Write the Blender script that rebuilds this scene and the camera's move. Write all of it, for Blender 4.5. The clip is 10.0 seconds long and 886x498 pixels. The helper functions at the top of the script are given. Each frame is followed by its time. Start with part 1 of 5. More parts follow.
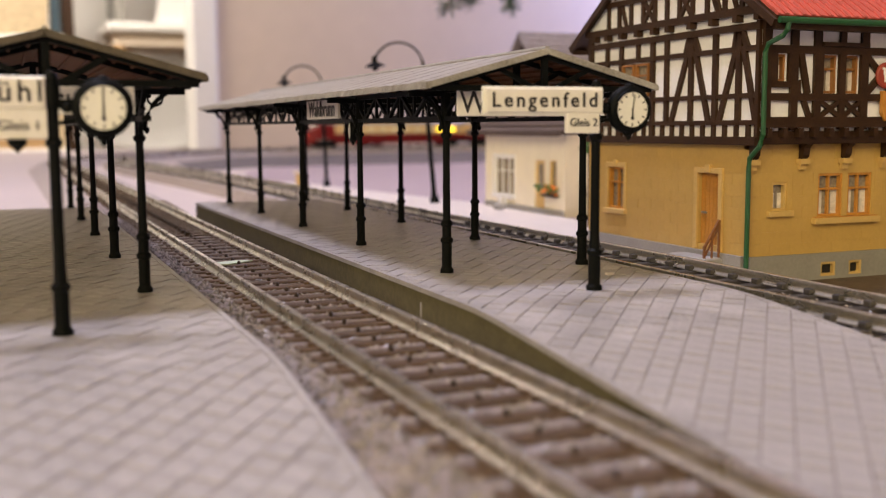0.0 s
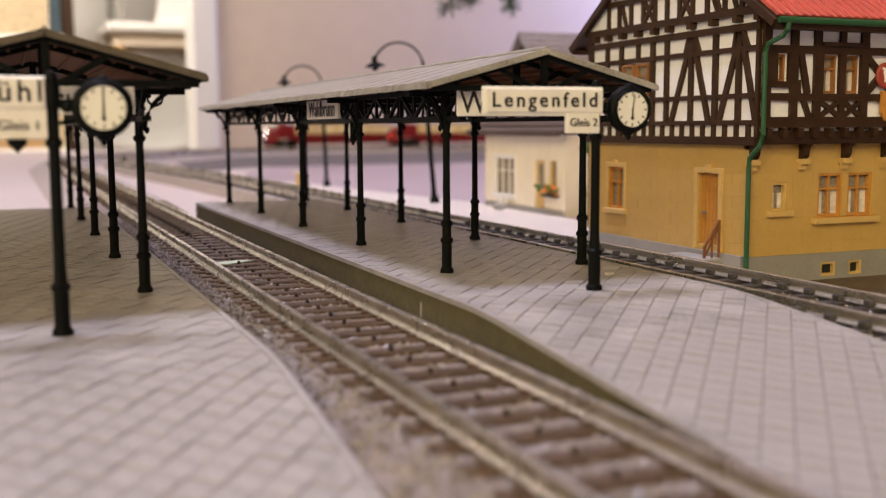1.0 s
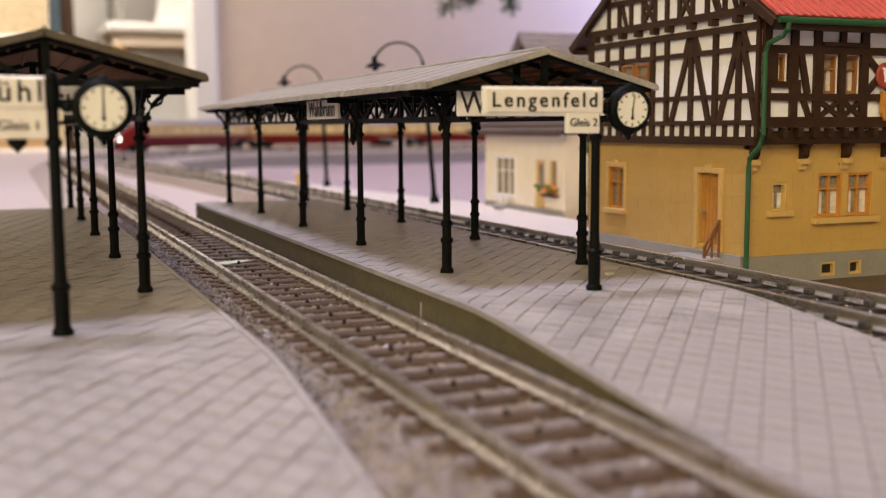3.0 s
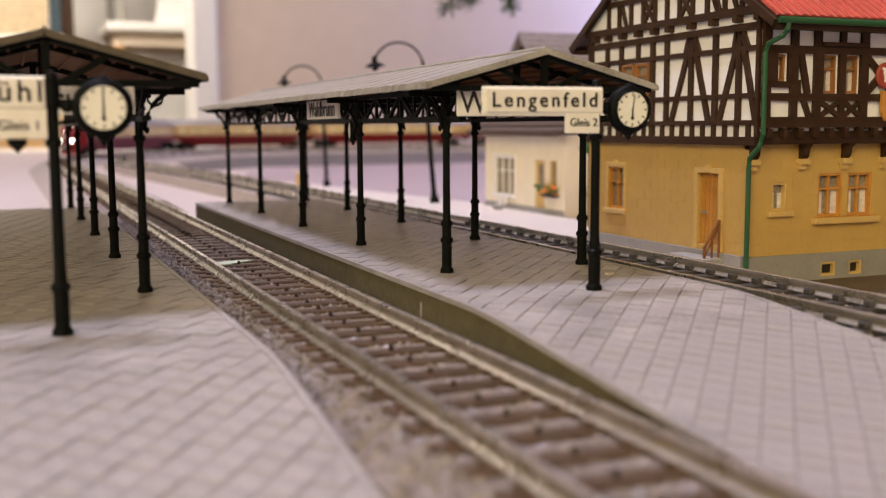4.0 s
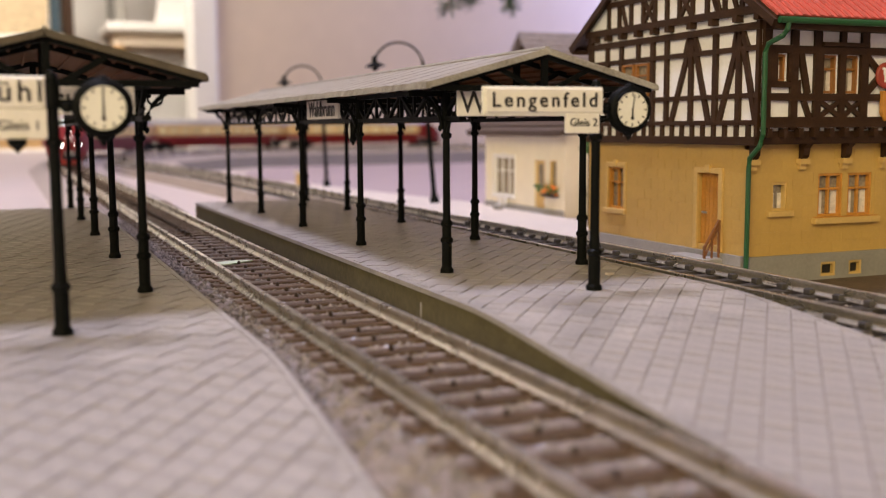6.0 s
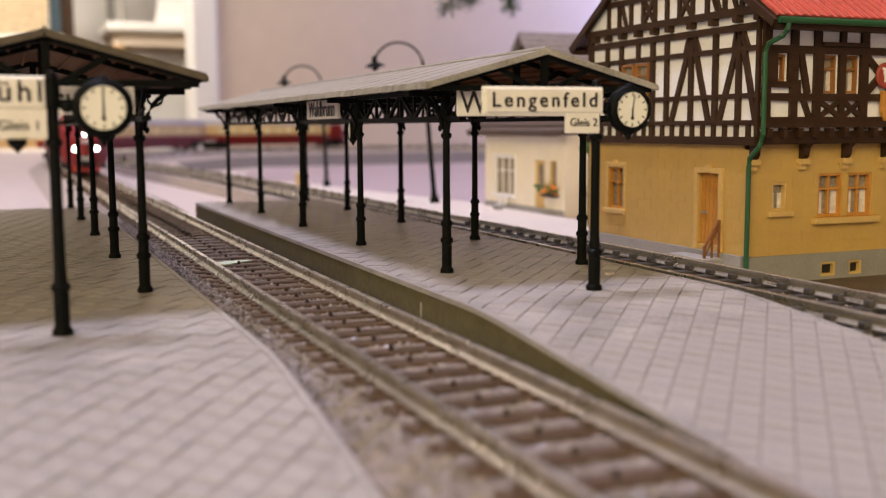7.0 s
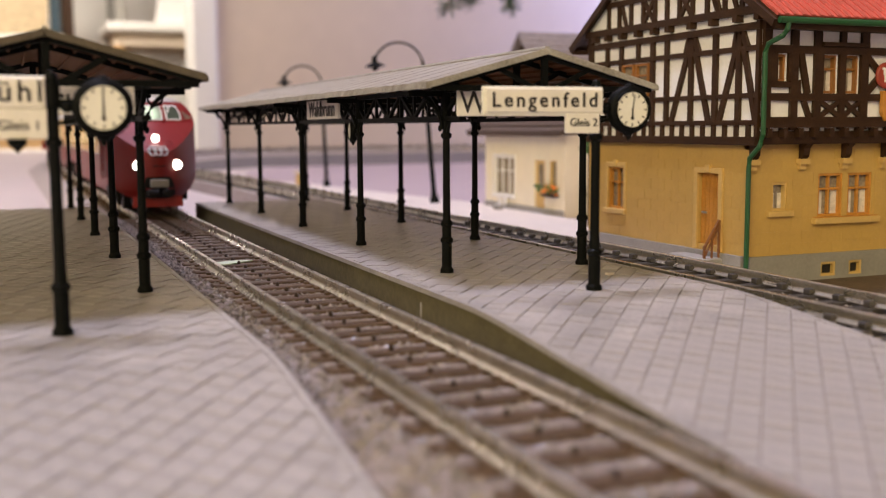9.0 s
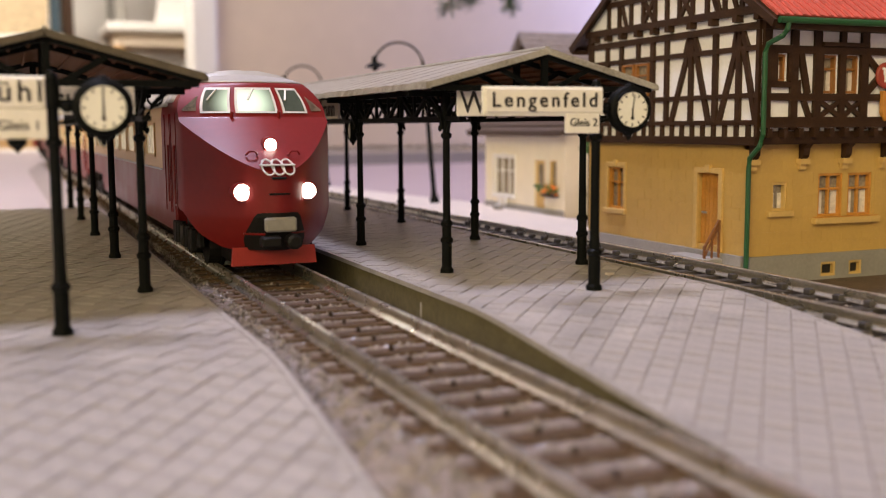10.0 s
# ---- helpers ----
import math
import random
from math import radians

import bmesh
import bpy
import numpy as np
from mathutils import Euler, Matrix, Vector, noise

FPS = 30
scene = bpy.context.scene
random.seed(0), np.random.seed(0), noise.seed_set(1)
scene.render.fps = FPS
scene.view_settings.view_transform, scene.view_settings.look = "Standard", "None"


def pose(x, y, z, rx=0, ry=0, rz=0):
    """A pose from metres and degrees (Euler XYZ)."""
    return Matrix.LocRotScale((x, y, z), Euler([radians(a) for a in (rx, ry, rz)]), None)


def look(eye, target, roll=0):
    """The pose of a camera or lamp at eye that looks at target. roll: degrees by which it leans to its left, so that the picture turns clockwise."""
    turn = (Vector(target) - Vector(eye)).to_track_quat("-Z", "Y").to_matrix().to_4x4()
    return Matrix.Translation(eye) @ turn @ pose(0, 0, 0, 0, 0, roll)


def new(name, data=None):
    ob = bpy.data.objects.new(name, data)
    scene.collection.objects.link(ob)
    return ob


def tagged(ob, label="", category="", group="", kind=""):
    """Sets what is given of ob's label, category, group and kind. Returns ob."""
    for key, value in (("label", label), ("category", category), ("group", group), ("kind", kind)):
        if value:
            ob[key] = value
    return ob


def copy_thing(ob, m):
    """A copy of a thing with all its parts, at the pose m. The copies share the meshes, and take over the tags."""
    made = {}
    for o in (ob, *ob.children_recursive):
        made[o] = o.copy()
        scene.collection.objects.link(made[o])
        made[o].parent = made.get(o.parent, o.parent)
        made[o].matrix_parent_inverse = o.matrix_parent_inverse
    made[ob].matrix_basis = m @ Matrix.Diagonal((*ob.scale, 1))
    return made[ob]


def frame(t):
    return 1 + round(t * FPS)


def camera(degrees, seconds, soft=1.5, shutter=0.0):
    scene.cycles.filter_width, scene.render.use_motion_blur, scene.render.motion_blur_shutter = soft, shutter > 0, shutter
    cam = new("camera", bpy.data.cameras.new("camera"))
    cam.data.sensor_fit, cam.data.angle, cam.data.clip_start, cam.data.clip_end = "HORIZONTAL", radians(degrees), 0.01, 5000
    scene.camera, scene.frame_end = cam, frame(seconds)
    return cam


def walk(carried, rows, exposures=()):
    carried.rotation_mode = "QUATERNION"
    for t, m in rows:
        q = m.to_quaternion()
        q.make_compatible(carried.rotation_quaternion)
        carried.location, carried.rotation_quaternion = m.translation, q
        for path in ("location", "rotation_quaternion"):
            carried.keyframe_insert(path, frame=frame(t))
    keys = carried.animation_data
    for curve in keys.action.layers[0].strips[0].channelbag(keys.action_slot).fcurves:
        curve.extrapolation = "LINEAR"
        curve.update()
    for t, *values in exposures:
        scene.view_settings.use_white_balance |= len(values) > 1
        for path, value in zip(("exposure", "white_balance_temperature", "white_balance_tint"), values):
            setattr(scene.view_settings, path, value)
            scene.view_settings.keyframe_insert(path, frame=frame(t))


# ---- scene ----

MM = 0.001

# ---------------------------------------------------------------- camera
cam = camera(45.46, 10.0, soft=1.0)
EYE = (-0.0523, 0.0, 0.03065)
YAW, PITCH, ROLL = 22.50, 6.56, -0.30
AIM = Vector((math.sin(radians(YAW)) * math.cos(radians(PITCH)), math.cos(radians(YAW)) * math.cos(radians(PITCH)), -math.sin(radians(PITCH))))
STAND = look(EYE, Vector(EYE) + AIM, ROLL)
walk(cam, [(0.0, STAND), (10.0, STAND)], exposures=[(0.0, 0.12), (10.0, 0.12)])
cam.data.dof.use_dof = True
cam.data.dof.focus_distance = 0.245
cam.data.dof.aperture_fstop = 22.0

# ---------------------------------------------------------------- world and lights
world = bpy.data.worlds.new("room_light")
scene.world = world
world.use_nodes = True
world.node_tree.nodes["Background"].inputs[0].default_value = (1.0, 0.82, 0.40, 1)
world.node_tree.nodes["Background"].inputs[1].default_value = 0.033


def area_lamp(name, at, target, size_x, size_y, watts, color):
    data = bpy.data.lights.new(name, "AREA")
    data.shape, data.size, data.size_y = "RECTANGLE", size_x, size_y
    data.energy, data.color = watts, color
    ob = new(name, data)
    ob.matrix_world = look(at, target)
    return ob


area_lamp("ceiling_light", (-0.16, 0.50, 1.48), (-0.02, 0.2, 0.0), 0.30, 0.30, 22.5, (0.74, 0.73, 1.0))
# Unseen warm fill behind the camera, added to lift walls and shaded paving.
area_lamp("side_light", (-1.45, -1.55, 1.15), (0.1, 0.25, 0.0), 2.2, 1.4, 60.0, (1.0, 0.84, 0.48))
# Unseen violet lamp close to the far wall, added to tint its right part.
area_lamp("window_light", (2.35, 2.55, 0.75), (1.5, 3.0, 0.45), 0.4, 0.7, 22.0, (0.44, 0.47, 1.0))
area_lamp("kitchen_light", (-0.35, 2.85, 1.5), (0.15, 4.0, 0.2), 0.6, 0.6, 64.0, (1.0, 0.9, 0.78))


# ---------------------------------------------------------------- materials
def mat(name, color, rough=0.6, metal=0.0, var=0.15, scale=400.0, bump=0.0, fine=3.0, second=None, emit=0.0, per_piece=0.0, spec=0.5, coat=0.0):
    """A procedural surface: colour varied at two scales, with relief. scale is in features per metre."""
    m = bpy.data.materials.new(name)
    m.use_nodes = True
    nt = m.node_tree
    b = nt.nodes["Principled BSDF"]
    b.inputs["Roughness"].default_value, b.inputs["Metallic"].default_value = rough, metal
    b.inputs["Specular IOR Level"].default_value = spec
    b.inputs["Coat Weight"].default_value = coat
    co = nt.nodes.new("ShaderNodeTexCoord")
    n1 = nt.nodes.new("ShaderNodeTexNoise")
    n1.inputs["Scale"].default_value, n1.inputs["Detail"].default_value = scale, 5.0
    n2 = nt.nodes.new("ShaderNodeTexNoise")
    n2.inputs["Scale"].default_value, n2.inputs["Detail"].default_value = scale * fine * 2.5, 3.0
    for n in (n1, n2):
        nt.links.new(co.outputs["Object"], n.inputs["Vector"])
    mixed = nt.nodes.new("ShaderNodeMath")
    mixed.operation = "MULTIPLY_ADD"
    nt.links.new(n2.outputs["Fac"], mixed.inputs[0])
    mixed.inputs[1].default_value = 0.45
    half = nt.nodes.new("ShaderNodeMath")
    half.operation = "MULTIPLY"
    nt.links.new(n1.outputs["Fac"], half.inputs[0])
    half.inputs[1].default_value = 0.55
    nt.links.new(half.outputs[0], mixed.inputs[2])
    ramp = nt.nodes.new("ShaderNodeValToRGB")
    lo = second or tuple(c * (1 - var) for c in color)
    hi = tuple(min(1.0, c * (1 + var)) for c in color)
    ramp.color_ramp.elements[0].position, ramp.color_ramp.elements[1].position = 0.33, 0.67
    ramp.color_ramp.elements[0].color, ramp.color_ramp.elements[1].color = (*lo, 1), (*hi, 1)
    nt.links.new(mixed.outputs[0], ramp.inputs[0])
    out = ramp.outputs[0]
    if per_piece:
        info = nt.nodes.new("ShaderNodeObjectInfo")
        geo = nt.nodes.new("ShaderNodeNewGeometry")
        add = nt.nodes.new("ShaderNodeMath")
        add.operation = "ADD"
        nt.links.new(info.outputs["Random"], add.inputs[0])
        nt.links.new(geo.outputs["Random Per Island"], add.inputs[1])
        frac = nt.nodes.new("ShaderNodeMath")
        frac.operation = "FRACT"
        nt.links.new(add.outputs[0], frac.inputs[0])
        mr = nt.nodes.new("ShaderNodeMapRange")
        mr.inputs["To Min"].default_value, mr.inputs["To Max"].default_value = 1 - per_piece, 1 + per_piece
        nt.links.new(frac.outputs[0], mr.inputs["Value"])
        hsv = nt.nodes.new("ShaderNodeHueSaturation")
        nt.links.new(mr.outputs[0], hsv.inputs["Value"])
        nt.links.new(out, hsv.inputs["Color"])
        out = hsv.outputs[0]
    nt.links.new(out, b.inputs["Base Color"])
    rr = nt.nodes.new("ShaderNodeMapRange")
    rr.inputs["To Min"].default_value, rr.inputs["To Max"].default_value = max(0.02, rough - 0.1), min(1.0, rough + 0.1)
    nt.links.new(n1.outputs["Fac"], rr.inputs["Value"])
    nt.links.new(rr.outputs[0], b.inputs["Roughness"])
    if bump:
        bp = nt.nodes.new("ShaderNodeBump")
        bp.inputs["Strength"].default_value, bp.inputs["Distance"].default_value = min(1.0, bump), 0.0002
        nt.links.new(mixed.outputs[0], bp.inputs["Height"])
        nt.links.new(bp.outputs[0], b.inputs["Normal"])
    if emit:
        nt.links.new(out, b.inputs["Emission Color"])
        b.inputs["Emission Strength"].default_value = emit
    return m


M_SLAB = mat("paving_plastic", (0.350, 0.320, 0.296), 0.42, var=0.30, scale=95, bump=1.0, fine=6.0, per_piece=0.04)
M_JOINT = mat("paving_joint", (0.285, 0.25, 0.215), 0.8, scale=60, bump=0.3, second=(0.15, 0.126, 0.105))
M_FACE = mat("platform_side", (0.115, 0.098, 0.052), 0.65, var=0.25, scale=120, bump=0.2, spec=0.15)
M_BALLAST = mat("ballast", (0.25, 0.20, 0.174), 0.75, var=0.45, scale=700, bump=1.0, second=(0.09, 0.07, 0.06))
M_STONE = mat("ballast_stone", (0.235, 0.20, 0.178), 0.32, var=0.35, scale=500, bump=0.4, per_piece=0.45)
M_BED = mat("track_bed", (0.40, 0.34, 0.30), 0.8, var=0.25, scale=300, bump=0.6)
M_SLEEPER = mat("sleeper_plastic", (0.088, 0.054, 0.031), 0.45, var=0.3, scale=500, bump=0.6, per_piece=0.12, spec=0.3)
M_DARKSLEEPER = mat("black_sleeper_plastic", (0.05, 0.042, 0.036), 0.4, var=0.3, scale=500, bump=0.4, per_piece=0.12)
M_RAIL = mat("rail_steel", (0.64, 0.60, 0.51), 0.28, 0.9, var=0.2, scale=120, bump=0.09, fine=4.0)
M_STUD = mat("contact_stud", (0.05, 0.034, 0.024), 0.4, 0.5)
M_IRON = mat("black_iron_plastic", (0.0045, 0.005, 0.0047), 0.5, var=0.3, scale=400, bump=0.25, spec=0.08)
M_ROOFC = mat("grey_canopy_roof", (0.37, 0.35, 0.32), 0.34, scale=170, bump=1.0, fine=4.0, second=(0.19, 0.172, 0.15))
M_UNDER = mat("canopy_underside", (0.15, 0.064, 0.028), 0.6, var=0.35, scale=250, bump=0.5, spec=0.2)
# Worn roof edge of the left canopy, with its shade put into the colour.
M_SHADED_EDGE = mat("shaded_worn_edge", (0.085, 0.066, 0.045), 0.6, var=0.45, scale=300, bump=1.0, fine=3.0)
M_SIGN = mat("white_sign", (0.80, 0.76, 0.70), 0.45, var=0.05, scale=200)
M_INK = mat("black_lettering", (0.02, 0.018, 0.018), 0.5)
M_DIAL = mat("clock_dial", (0.82, 0.80, 0.72), 0.4, var=0.05, scale=200)
M_BOARD = mat("pale_baseboard", (0.58, 0.49, 0.45), 0.6, var=0.06, scale=9, bump=0.2)
M_LILAC_LIT = mat("lilac_lit_sheet", (0.43, 0.335, 0.35), 0.65, var=0.08, scale=15, bump=0.2)
M_GRAVEL = mat("dark_gravel", (0.15, 0.125, 0.125), 0.8, var=0.3, scale=120, bump=0.6)
M_EARTH = mat("dark_earth", (0.12, 0.085, 0.055), 0.8, var=0.4, scale=150, bump=0.8)
M_PAPER = mat("white_ground_sheet", (0.70, 0.62, 0.55), 0.6, var=0.05, scale=30)
M_STUCCO = mat("ochre_ashlar", (0.55, 0.35, 0.098), 0.42, var=0.06, scale=120, bump=0.15, per_piece=0.015)
M_TRIM = mat("ochre_trim", (0.62, 0.41, 0.14), 0.5, var=0.10, scale=160, bump=0.2)
M_PLINTH = mat("grey_plinth", (0.29, 0.275, 0.25), 0.6, var=0.12, scale=140, bump=0.3)
M_TIMBER = mat("dark_timber", (0.040, 0.0185, 0.0085), 0.5, var=0.35, scale=260, bump=0.5, spec=0.25)
M_PANEL = mat("white_infill", (0.92, 0.91, 0.95), 0.55, var=0.05, scale=160, bump=0.2)
M_WOODO = mat("orange_wood", (0.54, 0.24, 0.04), 0.4, var=0.18, scale=200, bump=0.2)
M_TILE = mat("red_roof_tile", (0.54, 0.105, 0.075), 0.38, var=0.15, scale=200, bump=0.3, per_piece=0.10)
M_RAILING = mat("brown_railing", (0.22, 0.09, 0.03), 0.5, var=0.2, scale=300)
M_GREEN = mat("green_gutter", (0.013, 0.082, 0.026), 0.38, var=0.2, scale=300, coat=0.3)
M_GLASS = mat("window_film", (0.30, 0.25, 0.19), 0.15, var=0.5, scale=160)
# Orange window wood, coloured darker for the eave's shade on the upper floor.
M_SHADED_FRAME = mat("shaded_window_frame", (0.30, 0.125, 0.03), 0.45, var=0.2, scale=200, bump=0.2)
M_CURTAIN = mat("curtain", (0.72, 0.66, 0.60), 0.6, var=0.3, scale=500)
M_CREAM = mat("cream_render", (0.86, 0.78, 0.62), 0.6, var=0.05, scale=150, bump=0.2)
M_BROWNROOF = mat("brown_shingle", (0.10, 0.07, 0.06), 0.6, var=0.3, scale=300, bump=0.5, per_piece=0.2)
M_GREYROOF = mat("grey_shingle", (0.26, 0.225, 0.235), 0.6, var=0.3, scale=300, bump=0.5)
M_RED = mat("dark_red_lacquer", (0.195, 0.0125, 0.012), 0.40, var=0.08, scale=100, coat=0.05, spec=0.26)
M_BUFFER = mat("bright_red_plastic", (0.36, 0.032, 0.024), 0.4, var=0.1)
M_TCREAM = mat("cream_lacquer", (0.68, 0.46, 0.20), 0.42, var=0.06, scale=100, spec=0.3)
M_TROOF = mat("silver_grey_roof", (0.42, 0.40, 0.39), 0.4, var=0.1, scale=100)
M_BLACK = mat("black_running_gear", (0.010, 0.009, 0.009), 0.55, var=0.3, spec=0.2)
M_CHROME = mat("silver_trim", (0.72, 0.70, 0.68), 0.3, 0.9)
M_FRAME = mat("silver_paint", (0.66, 0.64, 0.62), 0.4, var=0.1)
M_LAMP = mat("headlight_glow", (1.0, 0.93, 0.78), 0.3, emit=13.0)
M_TAIL = mat("tail_light_glow", (1.0, 0.06, 0.03), 0.3, emit=7.0)
M_LITWIN = mat("lit_carriage_window", (0.72, 0.51, 0.28), 0.2, emit=0.2, var=0.7, scale=60)
M_YELLOWWIN = mat("bright_yellow_window", (1.0, 0.62, 0.03), 0.3, emit=2.6, var=0.1)
M_CABWIN = mat("lit_cab_window", (0.045, 0.055, 0.045), 0.08, var=0.4, scale=55)


def cab_glow(m, lamp):
    """Light of the cab lamp on the inside of the screens, fading with distance from the lamp (mm)."""
    nt = m.node_tree
    b = nt.nodes["Principled BSDF"]
    co = nt.nodes.new("ShaderNodeTexCoord")
    away = nt.nodes.new("ShaderNodeVectorMath")
    away.operation = "DISTANCE"
    away.inputs[1].default_value = [c * MM for c in lamp]
    nt.links.new(co.outputs["Object"], away.inputs[0])
    fade = nt.nodes.new("ShaderNodeMapRange")
    fade.interpolation_type = "SMOOTHSTEP"
    fade.inputs["From Min"].default_value, fade.inputs["From Max"].default_value = 0.0012, 0.0085
    fade.inputs["To Min"].default_value, fade.inputs["To Max"].default_value = 1.25, 0.03
    nt.links.new(away.outputs["Value"], fade.inputs["Value"])
    b.inputs["Emission Color"].default_value = (0.86, 1.0, 0.74, 1)
    nt.links.new(fade.outputs[0], b.inputs["Emission Strength"])


cab_glow(M_CABWIN, (-2.4, 19.5, 36.6))
M_WALL = mat("warm_grey_wall", (0.65, 0.545, 0.435), 0.8, var=0.04, scale=3, bump=0.1)
M_WHITE = mat("white_paint", (0.82, 0.80, 0.78), 0.5, var=0.03, scale=8)
M_CEIL = mat("ceiling_paint", (0.80, 0.78, 0.76), 0.9, var=0.03, scale=4)
M_FLOOR = mat("wood_floor", (0.24, 0.15, 0.09), 0.5, var=0.25, scale=6, bump=0.2)
M_FIR = mat("fir_needles", (0.035, 0.065, 0.025), 0.55, var=0.4, scale=80)
M_TWIG = mat("fir_twig", (0.10, 0.06, 0.035), 0.8, var=0.3, scale=80)
M_OAK = mat("oak_legs", (0.42, 0.26, 0.12), 0.5, var=0.2, scale=20)
M_BASKET = mat("wicker", (0.56, 0.44, 0.28), 0.7, var=0.3, scale=60, bump=0.8)
M_BLUE = mat("blue_box", (0.03, 0.06, 0.085), 0.6, var=0.2, scale=10)
M_CHARD = mat("red_print", (0.60, 0.05, 0.07), 0.6)
M_FLOWER = mat("orange_flowers", (0.80, 0.22, 0.03), 0.6, var=0.3, scale=500)
M_LEAF = mat("green_leaves", (0.06, 0.14, 0.03), 0.6, var=0.4, scale=500)
M_SLIVER = mat("pale_green_plastic", (0.58, 0.68, 0.48), 0.35, var=0.1)
M_CREST = mat("crest_red", (0.34, 0.05, 0.03), 0.5, var=0.1)


# ---------------------------------------------------------------- mesh helpers (millimetres)
def mesh_of(name, bm, material, smooth=False):
    bm.transform(Matrix.Scale(MM, 4))
    bmesh.ops.recalc_face_normals(bm, faces=bm.faces)
    me = bpy.data.meshes.new(name)
    bm.to_mesh(me)
    bm.free()
    me.materials.append(material)
    if smooth:
        me.polygons.foreach_set("use_smooth", [True] * len(me.polygons))
    return me


def part(name, bm, material, parent=None, label="", smooth=False):
    ob = new(name, mesh_of(name, bm, material, smooth))
    ob.parent = parent
    if label:
        tagged(ob, label)
    return ob


def thing(name, label, category, x=0, y=0, z=0, rz=0, group="", kind=""):
    ob = new(name)
    ob.empty_display_size = 0.005
    ob.matrix_basis = pose(x * MM, y * MM, z * MM, 0, 0, rz)
    return tagged(ob, label, category, group, kind)


def solid(name, bm, material, label, category="", kind="", group="", smooth=False):
    return tagged(part(name, bm, material, None, "", smooth), label, category, group, kind)


def box(bm, x0, x1, y0, y1, z0, z1, bevel=0.0):
    r = bmesh.ops.create_cube(bm, size=1.0)
    vs = r["verts"]
    for v in vs:
        v.co = Vector((x0 + (v.co.x + 0.5) * (x1 - x0), y0 + (v.co.y + 0.5) * (y1 - y0), z0 + (v.co.z + 0.5) * (z1 - z0)))
    if bevel:
        es = {e for v in vs for e in v.link_edges}
        bmesh.ops.bevel(bm, geom=list(es), offset=bevel, segments=1, affect="EDGES")
    return bm


def boxed(x0, x1, y0, y1, z0, z1, bevel=0.0):
    return box(bmesh.new(), x0, x1, y0, y1, z0, z1, bevel)


def beam(bm, a, b, w, d, normal=(0, 0, 1)):
    """A bar from a to b, w wide across and d deep along normal."""
    a, b, n = Vector(a), Vector(b), Vector(normal).normalized()
    t = (b - a).normalized()
    s = t.cross(n).normalized()
    n = s.cross(t)
    vs = []
    for q in (a, b):
        for i, j in ((-1, -1), (1, -1), (1, 1), (-1, 1)):
            vs.append(bm.verts.new(q + s * (w / 2 * i) + n * (d / 2 * j)))
    for f in ((0, 1, 2, 3), (7, 6, 5, 4), (0, 4, 5, 1), (1, 5, 6, 2), (2, 6, 7, 3), (3, 7, 4, 0)):
        bm.faces.new([vs[k] for k in f])
    return bm


def cyl(bm, a, b, r0, r1=None, seg=12):
    r1 = r0 if r1 is None else r1
    a, b = Vector(a), Vector(b)
    d = b - a
    m = Matrix.Translation((a + b) / 2) @ d.to_track_quat("Z", "Y").to_matrix().to_4x4()
    bmesh.ops.create_cone(bm, cap_ends=True, segments=seg, radius1=r0, radius2=r1, depth=d.length, matrix=m)
    return bm


def lathe(bm, profile, at=(0, 0, 0), seg=14, m=None):
    """Turn (radius, height) pairs round z."""
    m = m or Matrix.Translation(at)
    rings = []
    for r, z in profile:
        rings.append([bm.verts.new(m @ Vector((r * math.cos(2 * math.pi * k / seg), r * math.sin(2 * math.pi * k / seg), z))) for k in range(seg)])
    for p, q in zip(rings, rings[1:]):
        for k in range(seg):
            bm.faces.new((p[k], p[(k + 1) % seg], q[(k + 1) % seg], q[k]))
    bm.faces.new(rings[0][::-1])
    bm.faces.new(rings[-1])
    return bm


def prism(bm, pts, thick, m):
    """A flat polygon (x, y) with a thickness along its z, placed by m."""
    lo = [bm.verts.new(m @ Vector((x, y, 0))) for x, y in pts]
    hi = [bm.verts.new(m @ Vector((x, y, thick))) for x, y in pts]
    bm.faces.new(lo[::-1])
    bm.faces.new(hi)
    n = len(pts)
    for k in range(n):
        bm.faces.new((lo[k], lo[(k + 1) % n], hi[(k + 1) % n], hi[k]))
    return bm


def tube(bm, pts, r, seg=8):
    pts = [Vector(p) for p in pts]
    rings = []
    for i, p in enumerate(pts):
        t = (pts[min(i + 1, len(pts) - 1)] - pts[max(i - 1, 0)]).normalized()
        up = Vector((0.13, 0.31, 0.94)) if abs(t.z) < 0.9 else Vector((1, 0, 0))
        s = t.cross(up).normalized()
        u = s.cross(t)
        rings.append([bm.verts.new(p + (s * math.cos(2 * math.pi * k / seg) + u * math.sin(2 * math.pi * k / seg)) * r) for k in range(seg)])
    for p, q in zip(rings, rings[1:]):
        for k in range(seg):
            bm.faces.new((p[k], p[(k + 1) % seg], q[(k + 1) % seg], q[k]))
    bm.faces.new(rings[0][::-1])
    bm.faces.new(rings[-1])
    return bm


